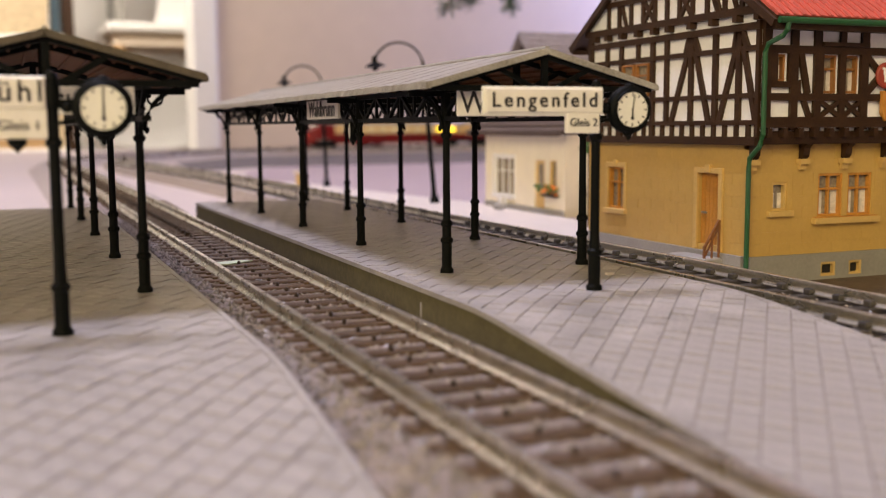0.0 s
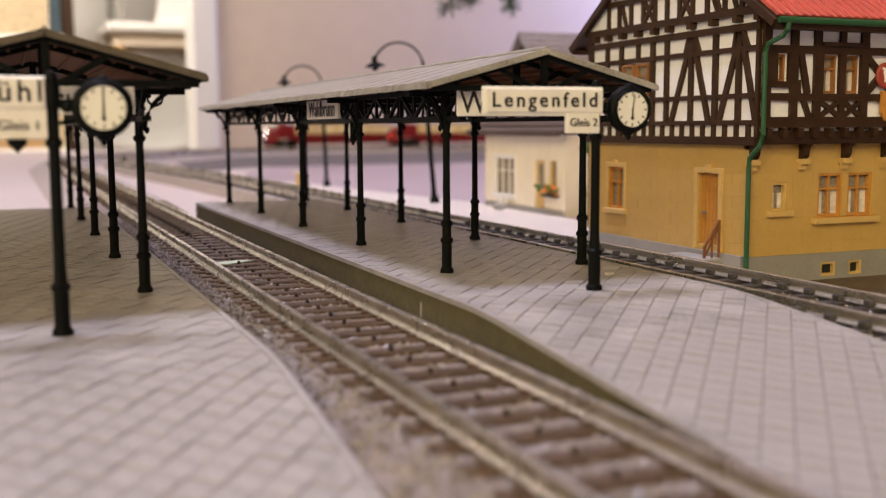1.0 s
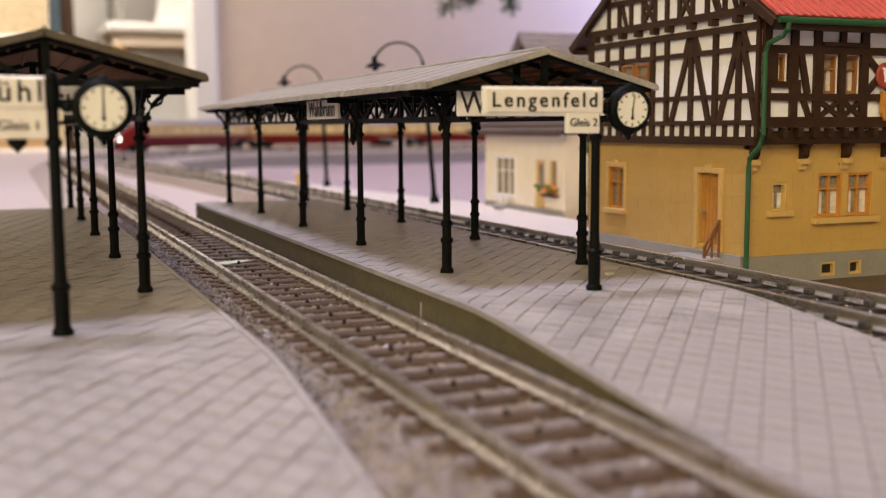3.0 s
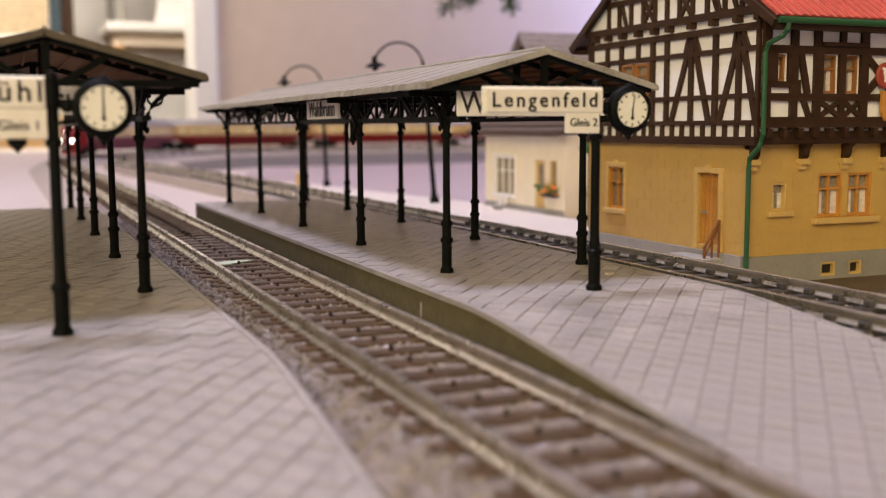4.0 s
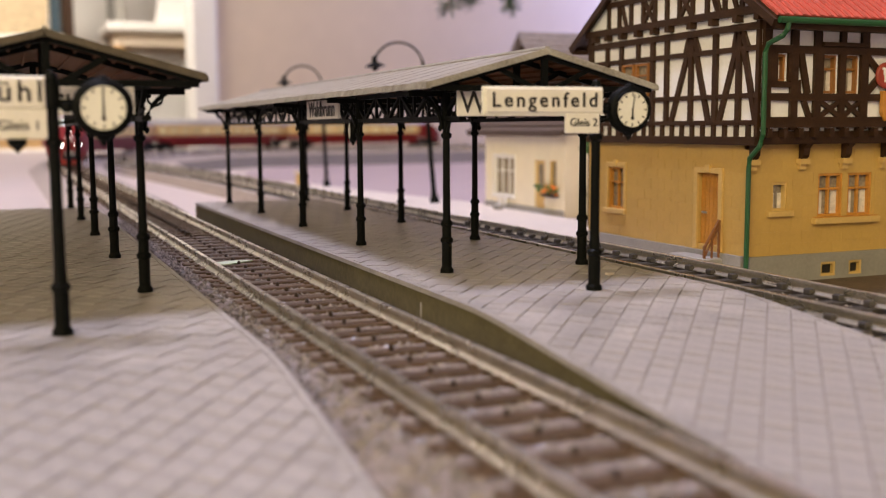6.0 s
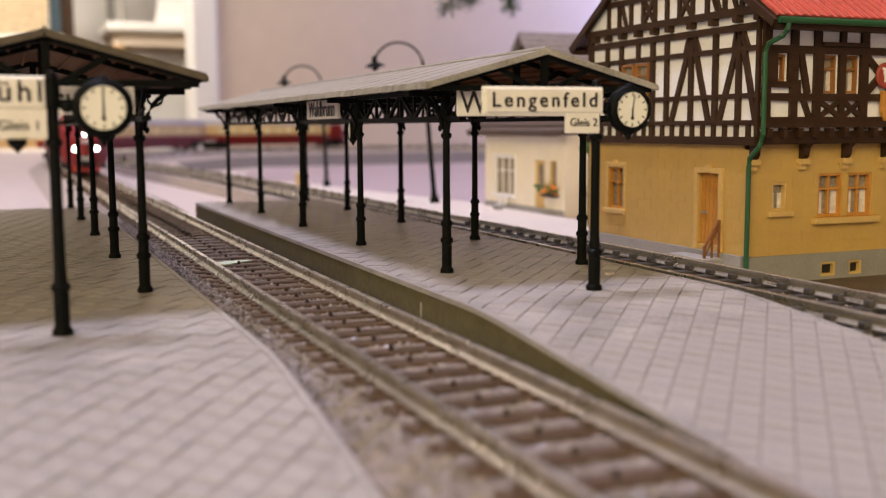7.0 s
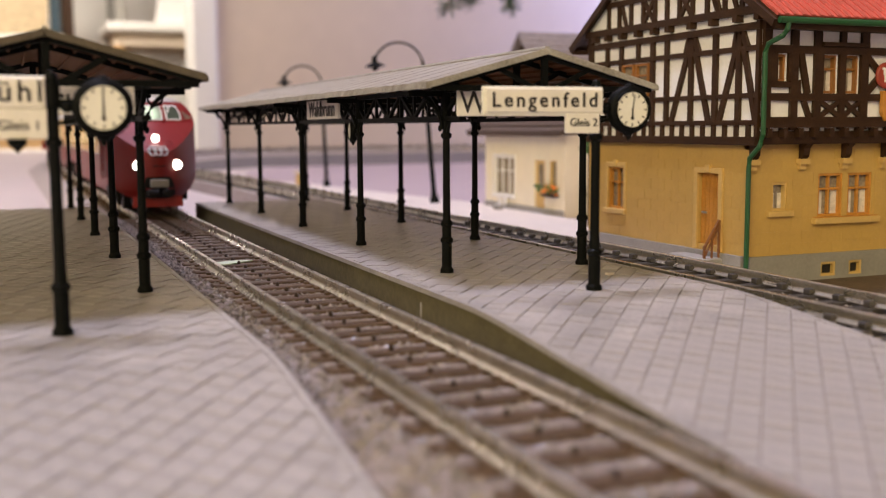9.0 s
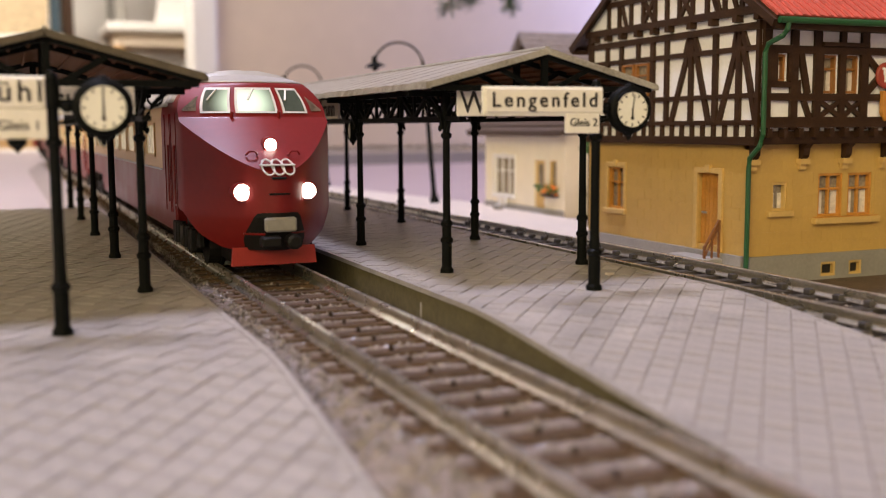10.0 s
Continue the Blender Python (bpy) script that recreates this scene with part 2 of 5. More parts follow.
def text(name, words, height, at, material, parent, facing=0.0, label="", deep=0.12, spread=1.0, bold=0.0, narrow=1.0):
    """Raised lettering, facing -y turned by facing degrees, centred at the given point (mm)."""
    cu = bpy.data.curves.new(name, "FONT")
    cu.body, cu.size, cu.align_x, cu.align_y = words, height * MM * 1.4, "CENTER", "CENTER"
    cu.extrude, cu.resolution_u, cu.space_character, cu.offset = deep * MM, 3, spread, bold * MM
    tmp = bpy.data.objects.new(name, cu)
    scene.collection.objects.link(tmp)
    me = bpy.data.meshes.new_from_object(tmp.evaluated_get(bpy.context.evaluated_depsgraph_get()))
    bpy.data.objects.remove(tmp)
    me.transform(Matrix.Diagonal((narrow, 1, 1, 1)))
    me.transform(pose(at[0] * MM, at[1] * MM, at[2] * MM, 90, 0, facing))
    me.materials.clear()
    me.materials.append(material)
    ob = new(name, me)
    ob.parent = parent
    if label:
        tagged(ob, label)
    return ob


# ---------------------------------------------------------------- the line of the tracks (millimetres)
GROUND = -10.5
BEND_Y, BEND_X = 1121.0, 618.0


def line_one(s):
    """Point and heading of the first track, s along it from the camera's cross line."""
    R = BEND_X
    if s < BEND_Y:
        return 0.0, s, 0.0
    a = (s - BEND_Y) / R
    if a < math.pi / 2:
        return R - R * math.cos(a), BEND_Y + R * math.sin(a), a
    return R + (s - BEND_Y - R * math.pi / 2), BEND_Y + R, math.pi / 2


def line_two(s):
    """The second track: beside the first, then the inner bend."""
    R = 558.0
    if s < BEND_Y:
        k = min(1.0, max(0.0, (s - 560.0) / (BEND_Y - 560.0)))
        e = k * k * (3 - 2 * k)
        slope = -26.0 * 6 * k * (1 - k) / (BEND_Y - 560.0)
        return 86.0 - 26.0 * e, s, math.atan(slope)
    a = (s - BEND_Y) / R
    if a < math.pi / 2:
        return BEND_X - R * math.cos(a), BEND_Y + R * math.sin(a), a
    return BEND_X + (s - BEND_Y - R * math.pi / 2), BEND_Y + R, math.pi / 2


def sweep(bm, line, s0, s1, step, profile, caps=True):
    """Sweep a closed (across, up) profile along a track line."""
    rings = []
    n = max(2, int(math.ceil((s1 - s0) / step)) + 1)
    for i in range(n):
        x, y, a = line(s0 + (s1 - s0) * i / (n - 1))
        rings.append([bm.verts.new((x + u * math.cos(a), y - u * math.sin(a), z)) for u, z in profile])
    k = len(profile)
    for p, q in zip(rings, rings[1:]):
        for i in range(k):
            bm.faces.new((p[i], p[(i + 1) % k], q[(i + 1) % k], q[i]))
    bm.faces.new(rings[0][::-1])
    bm.faces.new(rings[-1])
    return bm

# ---------------------------------------------------------------- room
def room():
    fl = boxed(-2500, 4300, -2200, 5200, -790, -760)
    solid("floor", fl, M_FLOOR, "brown wooden room floor below the layout table", "floor", "structure")
    solid("ceiling", boxed(-2500, 4300, -2200, 5200, 1560, 1600), M_CEIL, "white painted room ceiling", "ceiling", "structure")
    solid("wall_north", boxed(512, 4300, 3000, 3100, -760, 1560), M_WALL, "warm grey painted room wall behind the layout", "wall", "structure")
    solid("wall_kitchen", boxed(-2500, 4300, 5100, 5200, -760, 1560), M_WHITE, "white wall of the bright room beyond", "wall", "structure")
    solid("wall_west", boxed(-2600, -2500, -2200, 5200, -760, 1560), M_WALL, "plain light room wall", "wall", "structure")
    solid("wall_east", boxed(4300, 4400, -2200, 5200, -760, 1560), M_WALL, "plain light room wall", "wall", "structure")
    solid("wall_south", boxed(-2500, 4300, -2300, -2200, -760, 1560), M_WALL, "plain light room wall", "wall", "structure")
    solid("trim", boxed(444, 512, 2985, 3115, -760, 1560, 4), M_WHITE, "white painted door frame at the wall's end", "door frame", "structure")
    solid("ground", boxed(-1100, 2900, -500, 2150, GROUND - 25, GROUND), M_BOARD, "pale pinkish baseboard of the model railway", "baseboard", "structure")
    for x, y in ((-1000, -400), (2800, -400), (-1000, 2050), (2800, 2050)):
        t = thing("trestle_leg", "wooden leg under the layout baseboard", "table leg", x, y, -760, group="legs of the layout")
        part("post", boxed(-35, 35, -35, 35, 0, 760 + GROUND - 25, 3), M_OAK, t)
    # Added sheet: its lilac paints in the coloured light on the pale board.
    m = bmesh.new()
    prism(m, [(150, 330), (150, 640), (140, 900), (160, 1000), (215, 1110), (340, 1125), (900, 1130), (2400, 1130), (2400, 330)], 0.5, Matrix.Translation((0, 0, GROUND)))
    solid("lilac_ground_mat", m, M_LILAC_LIT, "smooth thin sheet on the baseboard, coloured for lilac light", "ground mat", "structure")
    m = bmesh.new()
    prism(m, [(120, 1040), (210, 1125), (340, 1132), (900, 1136), (2400, 1136), (2400, 1640), (620, 1640), (420, 1600), (250, 1500), (140, 1300)], 0.6, Matrix.Translation((0, 0, GROUND)))
    solid("dark_gravel_mat", m, M_GRAVEL, "dark grey gravel mat between the far rails and the lilac sheet", "ground mat", "structure")
    m = bmesh.new()
    prism(m, [(106, 250), (175, 330), (182, 520), (165, 640), (150, 780), (122, 800), (106, 700)], 0.9, Matrix.Translation((0, 0, GROUND)))
    solid("white_path", m, M_PAPER, "white paper strip laid beside the rails as a path", "path", "structure")
    m = bmesh.new()
    prism(m, [(114.5, 70), (420, 60), (420, 217), (230, 218.5), (120.5, 218.5), (114.5, 200)], 0.6, Matrix.Translation((0, 0, GROUND)))
    solid("brown_earth_mat", m, M_EARTH, "dark brown earth sheet in front of the house", "ground mat", "structure")


# ---------------------------------------------------------------- tracks
RAIL = [(-0.55, -0.1), (-0.42, 0.0), (0.42, 0.0), (0.55, -0.1), (0.55, -0.62), (0.17, -0.85), (0.17, -1.55), (0.4, -1.8), (1.0, -2.2), (1.0, -2.45), (-1.0, -2.45), (-1.0, -2.2), (-0.4, -1.8), (-0.17, -1.55), (-0.17, -0.85), (-0.55, -0.62)]
PITCH_S = 7.9


def sleeper_mesh(wood):
    bm = bmesh.new()
    box(bm, -12.4, 12.4, -1.6, 1.6, -4.3, -2.45, 0.25)
    for u in (-8.25, 8.25):
        for e in (-1.95, 1.95):
            if wood is M_DARKSLEEPER:
                box(bm, u + e * 0.62 - 0.75, u + e * 0.62 + 0.75, -1.0, 1.0, -2.5, -1.2, 0.2)
            else:
                box(bm, u + e - 0.55, u + e + 0.55, -0.7, 0.7, -2.5, -1.9, 0.15)
    return mesh_of("sleeper", bm, wood)


def stud_mesh():
    bm = bmesh.new()
    lathe(bm, [(0.45, -2.5), (0.4, -2.0), (0.2, -1.65)], seg=6)
    return mesh_of("contact_stud", bm, M_STUD)


def track(name, line, s0, s1, label, near, wood):
    t = thing(name, label, "railway track", group="railway tracks")
    for u in (-8.25, 8.25):
        bm = sweep(bmesh.new(), line, s0, s1, 12.0, [(u + a, b) for a, b in RAIL])
        part("rail", bm, M_RAIL, t, "bright worn nickel-silver rail")
    sm, cm = sleeper_mesh(wood), stud_mesh()
    s, k = s0 + 1.4, 0
    far, fars = bmesh.new(), bmesh.new()
    while s < s1:
        x, y, a = line(s)
        if s < near:
            for nm, me in (("sleeper", sm), ("contact_stud", cm)):
                ob = new(nm, me)
                ob.parent = t
                ob.matrix_basis = pose(x * MM, y * MM, 0, 0, 0, -math.degrees(a))
        else:
            c, sn = math.cos(a), math.sin(a)
            dx, dy = 12.4, 1.6
            p = [(x + u * c + v * sn, y - u * sn + v * c) for u, v in ((-dx, -dy), (dx, -dy), (dx, dy), (-dx, dy))]
            prism(far, p, 1.85, Matrix.Translation((0, 0, -4.3)))
            prism(fars, [(x - 0.7, y - 0.7), (x + 0.7, y - 0.7), (x + 0.7, y + 0.7), (x - 0.7, y + 0.7)], 0.9, Matrix.Translation((0, 0, -2.5)))
        s += PITCH_S
        k += 1
    tagged(part("sleeper_run", far, wood, t), kind="stuff")
    tagged(part("stud_run", fars, M_STUD, t), kind="stuff")
    return t


def ballast():
    # raised beds under the lines
    bm = sweep(bmesh.new(), line_one, -60, 520, 30, [(-19.9, GROUND), (-19.9, -4.2), (-14, -3.1), (10.2, -3.1), (12.4, -5.4), (19.0, -5.4), (19.0, GROUND)])
    solid("ballast_bed", bm, M_BALLAST, "brown-grey ballast between the platforms", "ballast", "structure")
    bm = sweep(bmesh.new(), line_one, 520.5, 4300, 30, [(-30, GROUND), (-19, -3.6), (19, -3.6), (30, GROUND)])
    solid("ballast_bed", bm, M_BED, "grey-brown raised bed of the outer line", "ballast", "structure")
    bm = sweep(bmesh.new(), line_two, -60, 4300, 30, [(-17, GROUND), (-16, -3.6), (17, -3.6), (27, GROUND)])
    solid("ballast_bed", bm, M_BED, "grey-brown raised bed of the inner line", "ballast", "structure")
    rnd = random.Random(4)
    for line, lo, hi, n, y0, y1, skip in ((line_one, -19.5, 10.0, 9000, 60, 400, 0), (line_two, -15, 22, 2600, 90, 420, 0)):
        vs, fs = [], []
        for _ in range(n):
            s = y0 + (y1 - y0) * rnd.random() ** 1.3
            u = rnd.uniform(lo, hi)
            x, y, a = line(s)
            r = rnd.uniform(0.25, 0.62) * (0.7 if abs(u) < 12 else 1.0)
            z = -3.1 - max(0.0, abs(u) - 14) * 0.22
            if abs(abs(u) - 8.25) < 1.7:
                continue
            base = len(vs)
            c = Vector((x + u, y, z + 0.25 * r))
            for d in ((1, 0, 0), (-1, 0, 0), (0, 1, 0), (0, -1, 0), (0, 0, 1), (0, 0, -1)):
                vs.append(c + Vector(d) * r * rnd.uniform(0.7, 1.25) + Vector((rnd.uniform(-0.2, 0.2), rnd.uniform(-0.2, 0.2), 0)))
            for i, j in ((0, 2), (2, 1), (1, 3), (3, 0)):
                fs.append((base + i, base + j, base + 4))
                fs.append((base + j, base + i, base + 5))
        me = bpy.data.meshes.new("ballast_stones")
        me.from_pydata([v * MM for v in vs], [], fs)
        me.materials.append(M_STONE)
        tagged(new("ballast_stones", me), "loose grey and brown ballast grains", "ballast", kind="stuff")


# ---------------------------------------------------------------- platforms
SLAB_W, SLAB_TURN = 3.8, 40.0


def clip_poly(poly, x0, x1, y0, y1):
    for ax, lim, sgn in ((0, x0, 1), (0, x1, -1), (1, y0, 1), (1, y1, -1)):
        out = []
        for i, p in enumerate(poly):
            q = poly[(i + 1) % len(poly)]
            a, b = sgn * (p[ax] - lim), sgn * (q[ax] - lim)
            if a >= 0:
                out.append(p)
            if (a > 0 and b < 0) or (a < 0 and b > 0):
                k = a / (a - b)
                out.append((p[0] + (q[0] - p[0]) * k, p[1] + (q[1] - p[1]) * k))
        poly = out
        if len(poly) < 3:
            return []
    return poly


def platform(x0, x1, far, kink, fall, label):
    top = 0.7
    joint_y = 183.6 if x0 > 0 else 167.6
    foot = kink - (top - GROUND) * fall + 2

    def level(y):
        if y >= kink + 8:
            return top
        if y > kink - 8:
            return top - (kink + 8 - y) ** 2 / 32.0 / fall
        return top - (kink - y) / fall

    t = thing("station_platform", label, "railway platform", group="station platforms")
    ys = [foot] + [foot + 6 + i * 3 for i in range(60) if foot + 6 + i * 3 < kink + 20] + [kink + 30, far]
    bm = bmesh.new()
    rings = [[bm.verts.new(q) for q in ((x0, y, GROUND), (x1, y, GROUND), (x1, y, max(GROUND + 0.05, level(y) - 0.17)), (x0, y, max(GROUND + 0.05, level(y) - 0.17)))] for y in ys]
    for p, q in zip(rings, rings[1:]):
        for k in range(4):
            bm.faces.new((p[k], p[(k + 1) % 4], q[(k + 1) % 4], q[k]))
    bm.faces.new(rings[0][::-1])
    bm.faces.new(rings[-1])
    body = part("platform_body", bm, M_FACE, t, "olive-grey moulded platform side")
    body.data.materials.append(M_JOINT)
    for f in body.data.polygons:
        if f.normal.z > 0.5:
            f.material_index = 1
    # butt joint between two moulded lengths
    ex = x0 - 0.22 if x0 > 0 else x1 + 0.02
    part("butt_joint", boxed(ex, ex + 0.2, joint_y, joint_y + 0.5, -5.0, -2.2), M_SLAB, t, "pale glue seam on the platform side")
    # kerb strips along both edges
    for e0, e1 in ((x0 - 0.2, x0 + 0.75), (x1 - 0.75, x1 + 0.2)):
        bm = bmesh.new()
        rings = [[bm.verts.new(q) for q in ((e0, y, level(y) - 0.9), (e1, y, level(y) - 0.9), (e1, y, level(y) + 0.03), (e0, y, level(y) + 0.03))] for y in ys[1:]]
        for p, q in zip(rings, rings[1:]):
            for k in range(4):
                bm.faces.new((p[k], p[(k + 1) % 4], q[(k + 1) % 4], q[k]))
        bm.faces.new(rings[0][::-1])
        bm.faces.new(rings[-1])
        part("kerb", bm, M_SLAB, t)
    c, s = math.cos(radians(SLAB_TURN)), math.sin(radians(SLAB_TURN))
    u, v = (s, c), (c, -s)
    h, g = SLAB_W / 2, 0.06
    cx, cy = (x0 + x1) / 2, kink
    n = int((far - foot) / SLAB_W * 1.2) + 20
    cells = []
    for i in range(-n, n):
        for j in range(-n, n):
            px, py = cx + u[0] * i * SLAB_W + v[0] * (j + 0.0) * SLAB_W, cy + u[1] * i * SLAB_W + v[1] * j * SLAB_W
            if x0 - 4 < px < x1 + 4 and foot < py < far + 4:
                cells.append((py, px))
    cells.sort()
    bm = bmesh.new()
    box(bm, -h + g, h - g, -h + 0.045, h - 0.045, -0.6, 0.0)
    for vt in bm.verts:
        if vt.co.z > -0.1:
            vt.co.x *= 0.962
            vt.co.y *= 0.97
    sm = mesh_of("paving_slab", bm, M_SLAB)
    rest_v, rest_f = [], []
    picked = 0
    for py, px in cells:
        quad = [(px + u[0] * a + v[0] * b, py + u[1] * a + v[1] * b) for a, b in ((-h + 0.045, -h + g), (h - 0.045, -h + g), (h - 0.045, h - g), (-h + 0.045, h - g))]
        poly = clip_poly(quad, x0 + 0.85, x1 - 0.85, foot + 7, far - 0.5)
        if not poly:
            continue
        whole = len(poly) == 4 and all(abs(p[0] - q[0]) + abs(p[1] - q[1]) < 1e-6 for p, q in zip(poly, quad))
        lift = 0.06 * math.sin(px * 12.9 + py * 78.2)
        if whole and picked < 300:
            ob = new("paving_slab", sm)
            ob.parent = t
            slope = math.degrees(math.atan((level(py + 0.5) - level(py - 0.5))))
            ob.matrix_basis = pose(px * MM, py * MM, (level(py) + lift) * MM, slope) @ pose(0, 0, 0, 0, 0, -SLAB_TURN)
            picked += 1
            continue
        base, m = len(rest_v), len(poly)
        mx, my = sum(p[0] for p in poly) / m, sum(p[1] for p in poly) / m
        for ku, kv, zz in ((1.0, 1.0, -0.6), (0.97, 0.962, 0.0)):
            for p in poly:
                du = ((p[0] - mx) * u[0] + (p[1] - my) * u[1]) * ku
                dv = ((p[0] - mx) * v[0] + (p[1] - my) * v[1]) * kv
                qx, qy = mx + u[0] * du + v[0] * dv, my + u[1] * du + v[1] * dv
                rest_v.append((qx * MM, qy * MM, (level(qy) + zz + lift) * MM))
        rest_f.append(tuple(range(base + m, base + 2 * m)))
        for k in range(m):
            rest_f.append((base + k, base + (k + 1) % m, base + m + (k + 1) % m, base + m + k))
    me = bpy.data.meshes.new("paving")
    me.from_pydata(rest_v, [], rest_f)
    me.validate()
    me.update()
    bmn = bmesh.new()
    bmn.from_mesh(me)
    bmesh.ops.recalc_face_normals(bmn, faces=bmn.faces)
    bmn.to_mesh(me)
    bmn.free()
    me.materials.append(M_SLAB)
    ob = new("paving", me)
    ob.parent = t
    tagged(ob, "grey slabs laid in diagonal rows", kind="stuff")


# ---------------------------------------------------------------- canopies
POST_GAP = 56.9


def post_mesh(h):
    bm = bmesh.new()
    lathe(bm, [(1.75, 0), (1.75, 0.7), (1.3, 1.3), (1.3, 6.2), (1.65, 6.5), (1.65, 7.1), (1.2, 7.5), (1.2, 9.6), (1.55, 9.9), (1.55, 10.5), (1.0, 11.1),
               (0.88, 27.6), (1.4, 28.0), (1.4, 28.6), (0.95, 28.9), (0.95, 31.2), (1.35, 31.6), (1.35, h)], seg=12)
    for v in bm.verts:
        v.co.x *= 0.8
        v.co.y *= 0.8
    return mesh_of("post", bm, M_IRON, False)


def canopy(cx, y0, y1, rows, ys, base, label, lift=0.0, edge=None):
    """A two-row iron canopy with a pitched roof; rows are the offsets of the post rows from its middle."""
    t = thing("platform_canopy", label, "platform canopy", cx, 0, 0, group="platform canopies")
    eave, ridge, half = 39.2 + lift, 45.9 + lift, 25.3
    pm = post_mesh(37.6)
    wear = random.Random(int(y0))
    for u in rows:
        for y in ys:
            ob = new("post", pm)
            ob.parent = t
            ob.matrix_basis = pose(u * MM, y * MM, base * MM)
            sgn = -1 if u < 0 else 1
            bm = bmesh.new()
            arc = [(u + sgn * (1.0 + 8.5 * (1 - math.cos(a))), y, 30.3 + 8.0 * math.sin(a)) for a in [k * math.pi / 16 for k in range(9)]]
            tube(bm, arc, 0.42, 6)
            ring = [(u + sgn * (3.0 + 1.35 * math.cos(a)), y, 36.2 + 1.35 * math.sin(a)) for a in [k * math.pi / 6 for k in range(13)]]
            tube(bm, ring, 0.24, 6)
            lathe(bm, [(0.2, -0.8), (0.5, -0.3), (0.35, 0.4)], (u + sgn * 1.35, y, 30.6), 8)
            part("eave_bracket", bm, M_IRON, t)
            for d in (-1, 1):
                if y0 + 2 < y + d * 9 < y1 - 2:
                    bm = bmesh.new()
                    tube(bm, [(u, y + d * (1.0 + 7.5 * (1 - math.cos(a))), 29.6 + 4.6 * math.sin(a)) for a in [k * math.pi / 14 for k in range(8)]], 0.35, 6)
                    part("girder_bracket", bm, M_IRON, t)
        bm = bmesh.new()
        box(bm, u - 0.75, u + 0.75, y0 + 5, y1 - 5, 32.0, 32.9)
        part("bottom_chord", bm, M_IRON, t)
        bm = bmesh.new()
        box(bm, u - 0.75, u + 0.75, y0 + 3, y1 - 3, 37.6, 38.6)
        part("top_chord", bm, M_IRON, t)
        n = 28
        step = (y1 - y0 - 12) / n
        for k in range(n):
            ya, yb = y0 + 6 + k * step, y0 + 6 + (k + 1) * step
            bm = bmesh.new()
            if k % 2:
                beam(bm, (u, ya, 32.6), (u, yb, 38.0), 0.75, 0.7, (1, 0, 0))
            else:
                beam(bm, (u, ya, 38.0), (u, yb, 32.6), 0.75, 0.7, (1, 0, 0))
            part("lattice_bar", bm, M_IRON, t)
            bm = bmesh.new()
            beam(bm, (u, yb, 32.6), (u, yb, 38.0), 0.7, 0.6, (1, 0, 0))
            part("lattice_bar", bm, M_IRON, t)
    # cross trusses under the roof
    def roof_z(x, d=0.0):
        return ridge - (ridge - eave) * abs(x) / half - d
    for y in [y0 + 1.2] + list(ys) + [y1 - 1.2]:
        bm = bmesh.new()
        beam(bm, (-half + 1.0, y, 37.4 if y in ys else 38.2), (half - 1.0, y, 37.4 if y in ys else 38.2), 1.1, 1.1)
        for sgn in (-1, 1):
            beam(bm, (sgn * (half - 0.6), y, roof_z(half - 0.6, 1.3)), (0, y, roof_z(0, 1.3)), 1.0, 1.0, (0, 1, 0))
            beam(bm, (sgn * 1.0, y, 37.6), (sgn * 9.5, y, roof_z(9.5, 1.6)), 0.9, 0.8, (0, 1, 0))
        beam(bm, (0, y, 37.6), (0, y, roof_z(0, 1.6)), 1.3, 0.9, (0, 1, 0))
        part("roof_truss", bm, M_IRON, t)
    for sgn in (-1, 1):
        bm = bmesh.new()
        pts = [(0, ridge), (sgn * half, eave), (sgn * half, eave - 0.75), (0, ridge - 0.75)]
        lo = [bm.verts.new((x, y0, z)) for x, z in pts]
        hi = [bm.verts.new((x, y1, z)) for x, z in pts]
        bm.faces.new(lo)
        bm.faces.new(hi[::-1])
        for k in range(4):
            bm.faces.new((lo[k], lo[(k + 1) % 4], hi[(k + 1) % 4], hi[k]))
        sh = part("roof_sheet", bm, M_ROOFC, t, "weathered grey felt roof sheet")
        sh.data.materials.append(M_UNDER)
        for f in sh.data.polygons:
            if f.normal.z < -0.5:
                f.material_index = 1
        # felt laps across the slope
        k = 0
        y = y0 + 8
        while y < y1 - 4:
            bm = bmesh.new()
            beam(bm, (sgn * 0.8, y, roof_z(0.8, -0.05)), (sgn * (half - 0.4), y, roof_z(half - 0.4, -0.05)), 0.6, 0.06, (sgn * 0.26, 0, 1))
            part("felt_lap", bm, M_ROOFC, t)
            y += 12.7
        bm = bmesh.new()
        rings = []
        cuts = 110
        for k in range(cuts + 1):
            yy = y0 - 0.2 + (y1 - y0 + 0.4) * k / cuts
            rings.append([bm.verts.new((sgn * half + a + wear.uniform(-0.12, 0.12), yy, eave + b + wear.uniform(-0.13, 0.13))) for a, b in ((-0.5, -1.2), (0.5, -1.2), (0.55, -0.4), (0.1, 0.0), (-0.5, 0.05))])
        for p, q in zip(rings, rings[1:]):
            for k in range(5):
                bm.faces.new((p[k], p[(k + 1) % 5], q[(k + 1) % 5], q[k]))
        bm.faces.new(rings[0][::-1])
        bm.faces.new(rings[-1])
        part("eave_board", bm, edge or M_ROOFC, t)
        # boards on the soffit
        for k in range(7):
            xa = sgn * (2.2 + k * 3.2)
            bm = bmesh.new()
            beam(bm, (xa, y0 + 1.0, roof_z(abs(xa), 1.0)), (xa, y1 - 1.0, roof_z(abs(xa), 1.0)), 0.5, 0.5)
            part("purlin", bm, M_UNDER, t)
        bm = bmesh.new()
        beam(bm, (0, y0 - 0.15, ridge - 0.45), (sgn * half, y0 - 0.15, eave - 0.55), 1.2, 0.5, (0, 1, 0))
        part("gable_board", bm, edge or M_ROOFC, t)
    bm = bmesh.new()
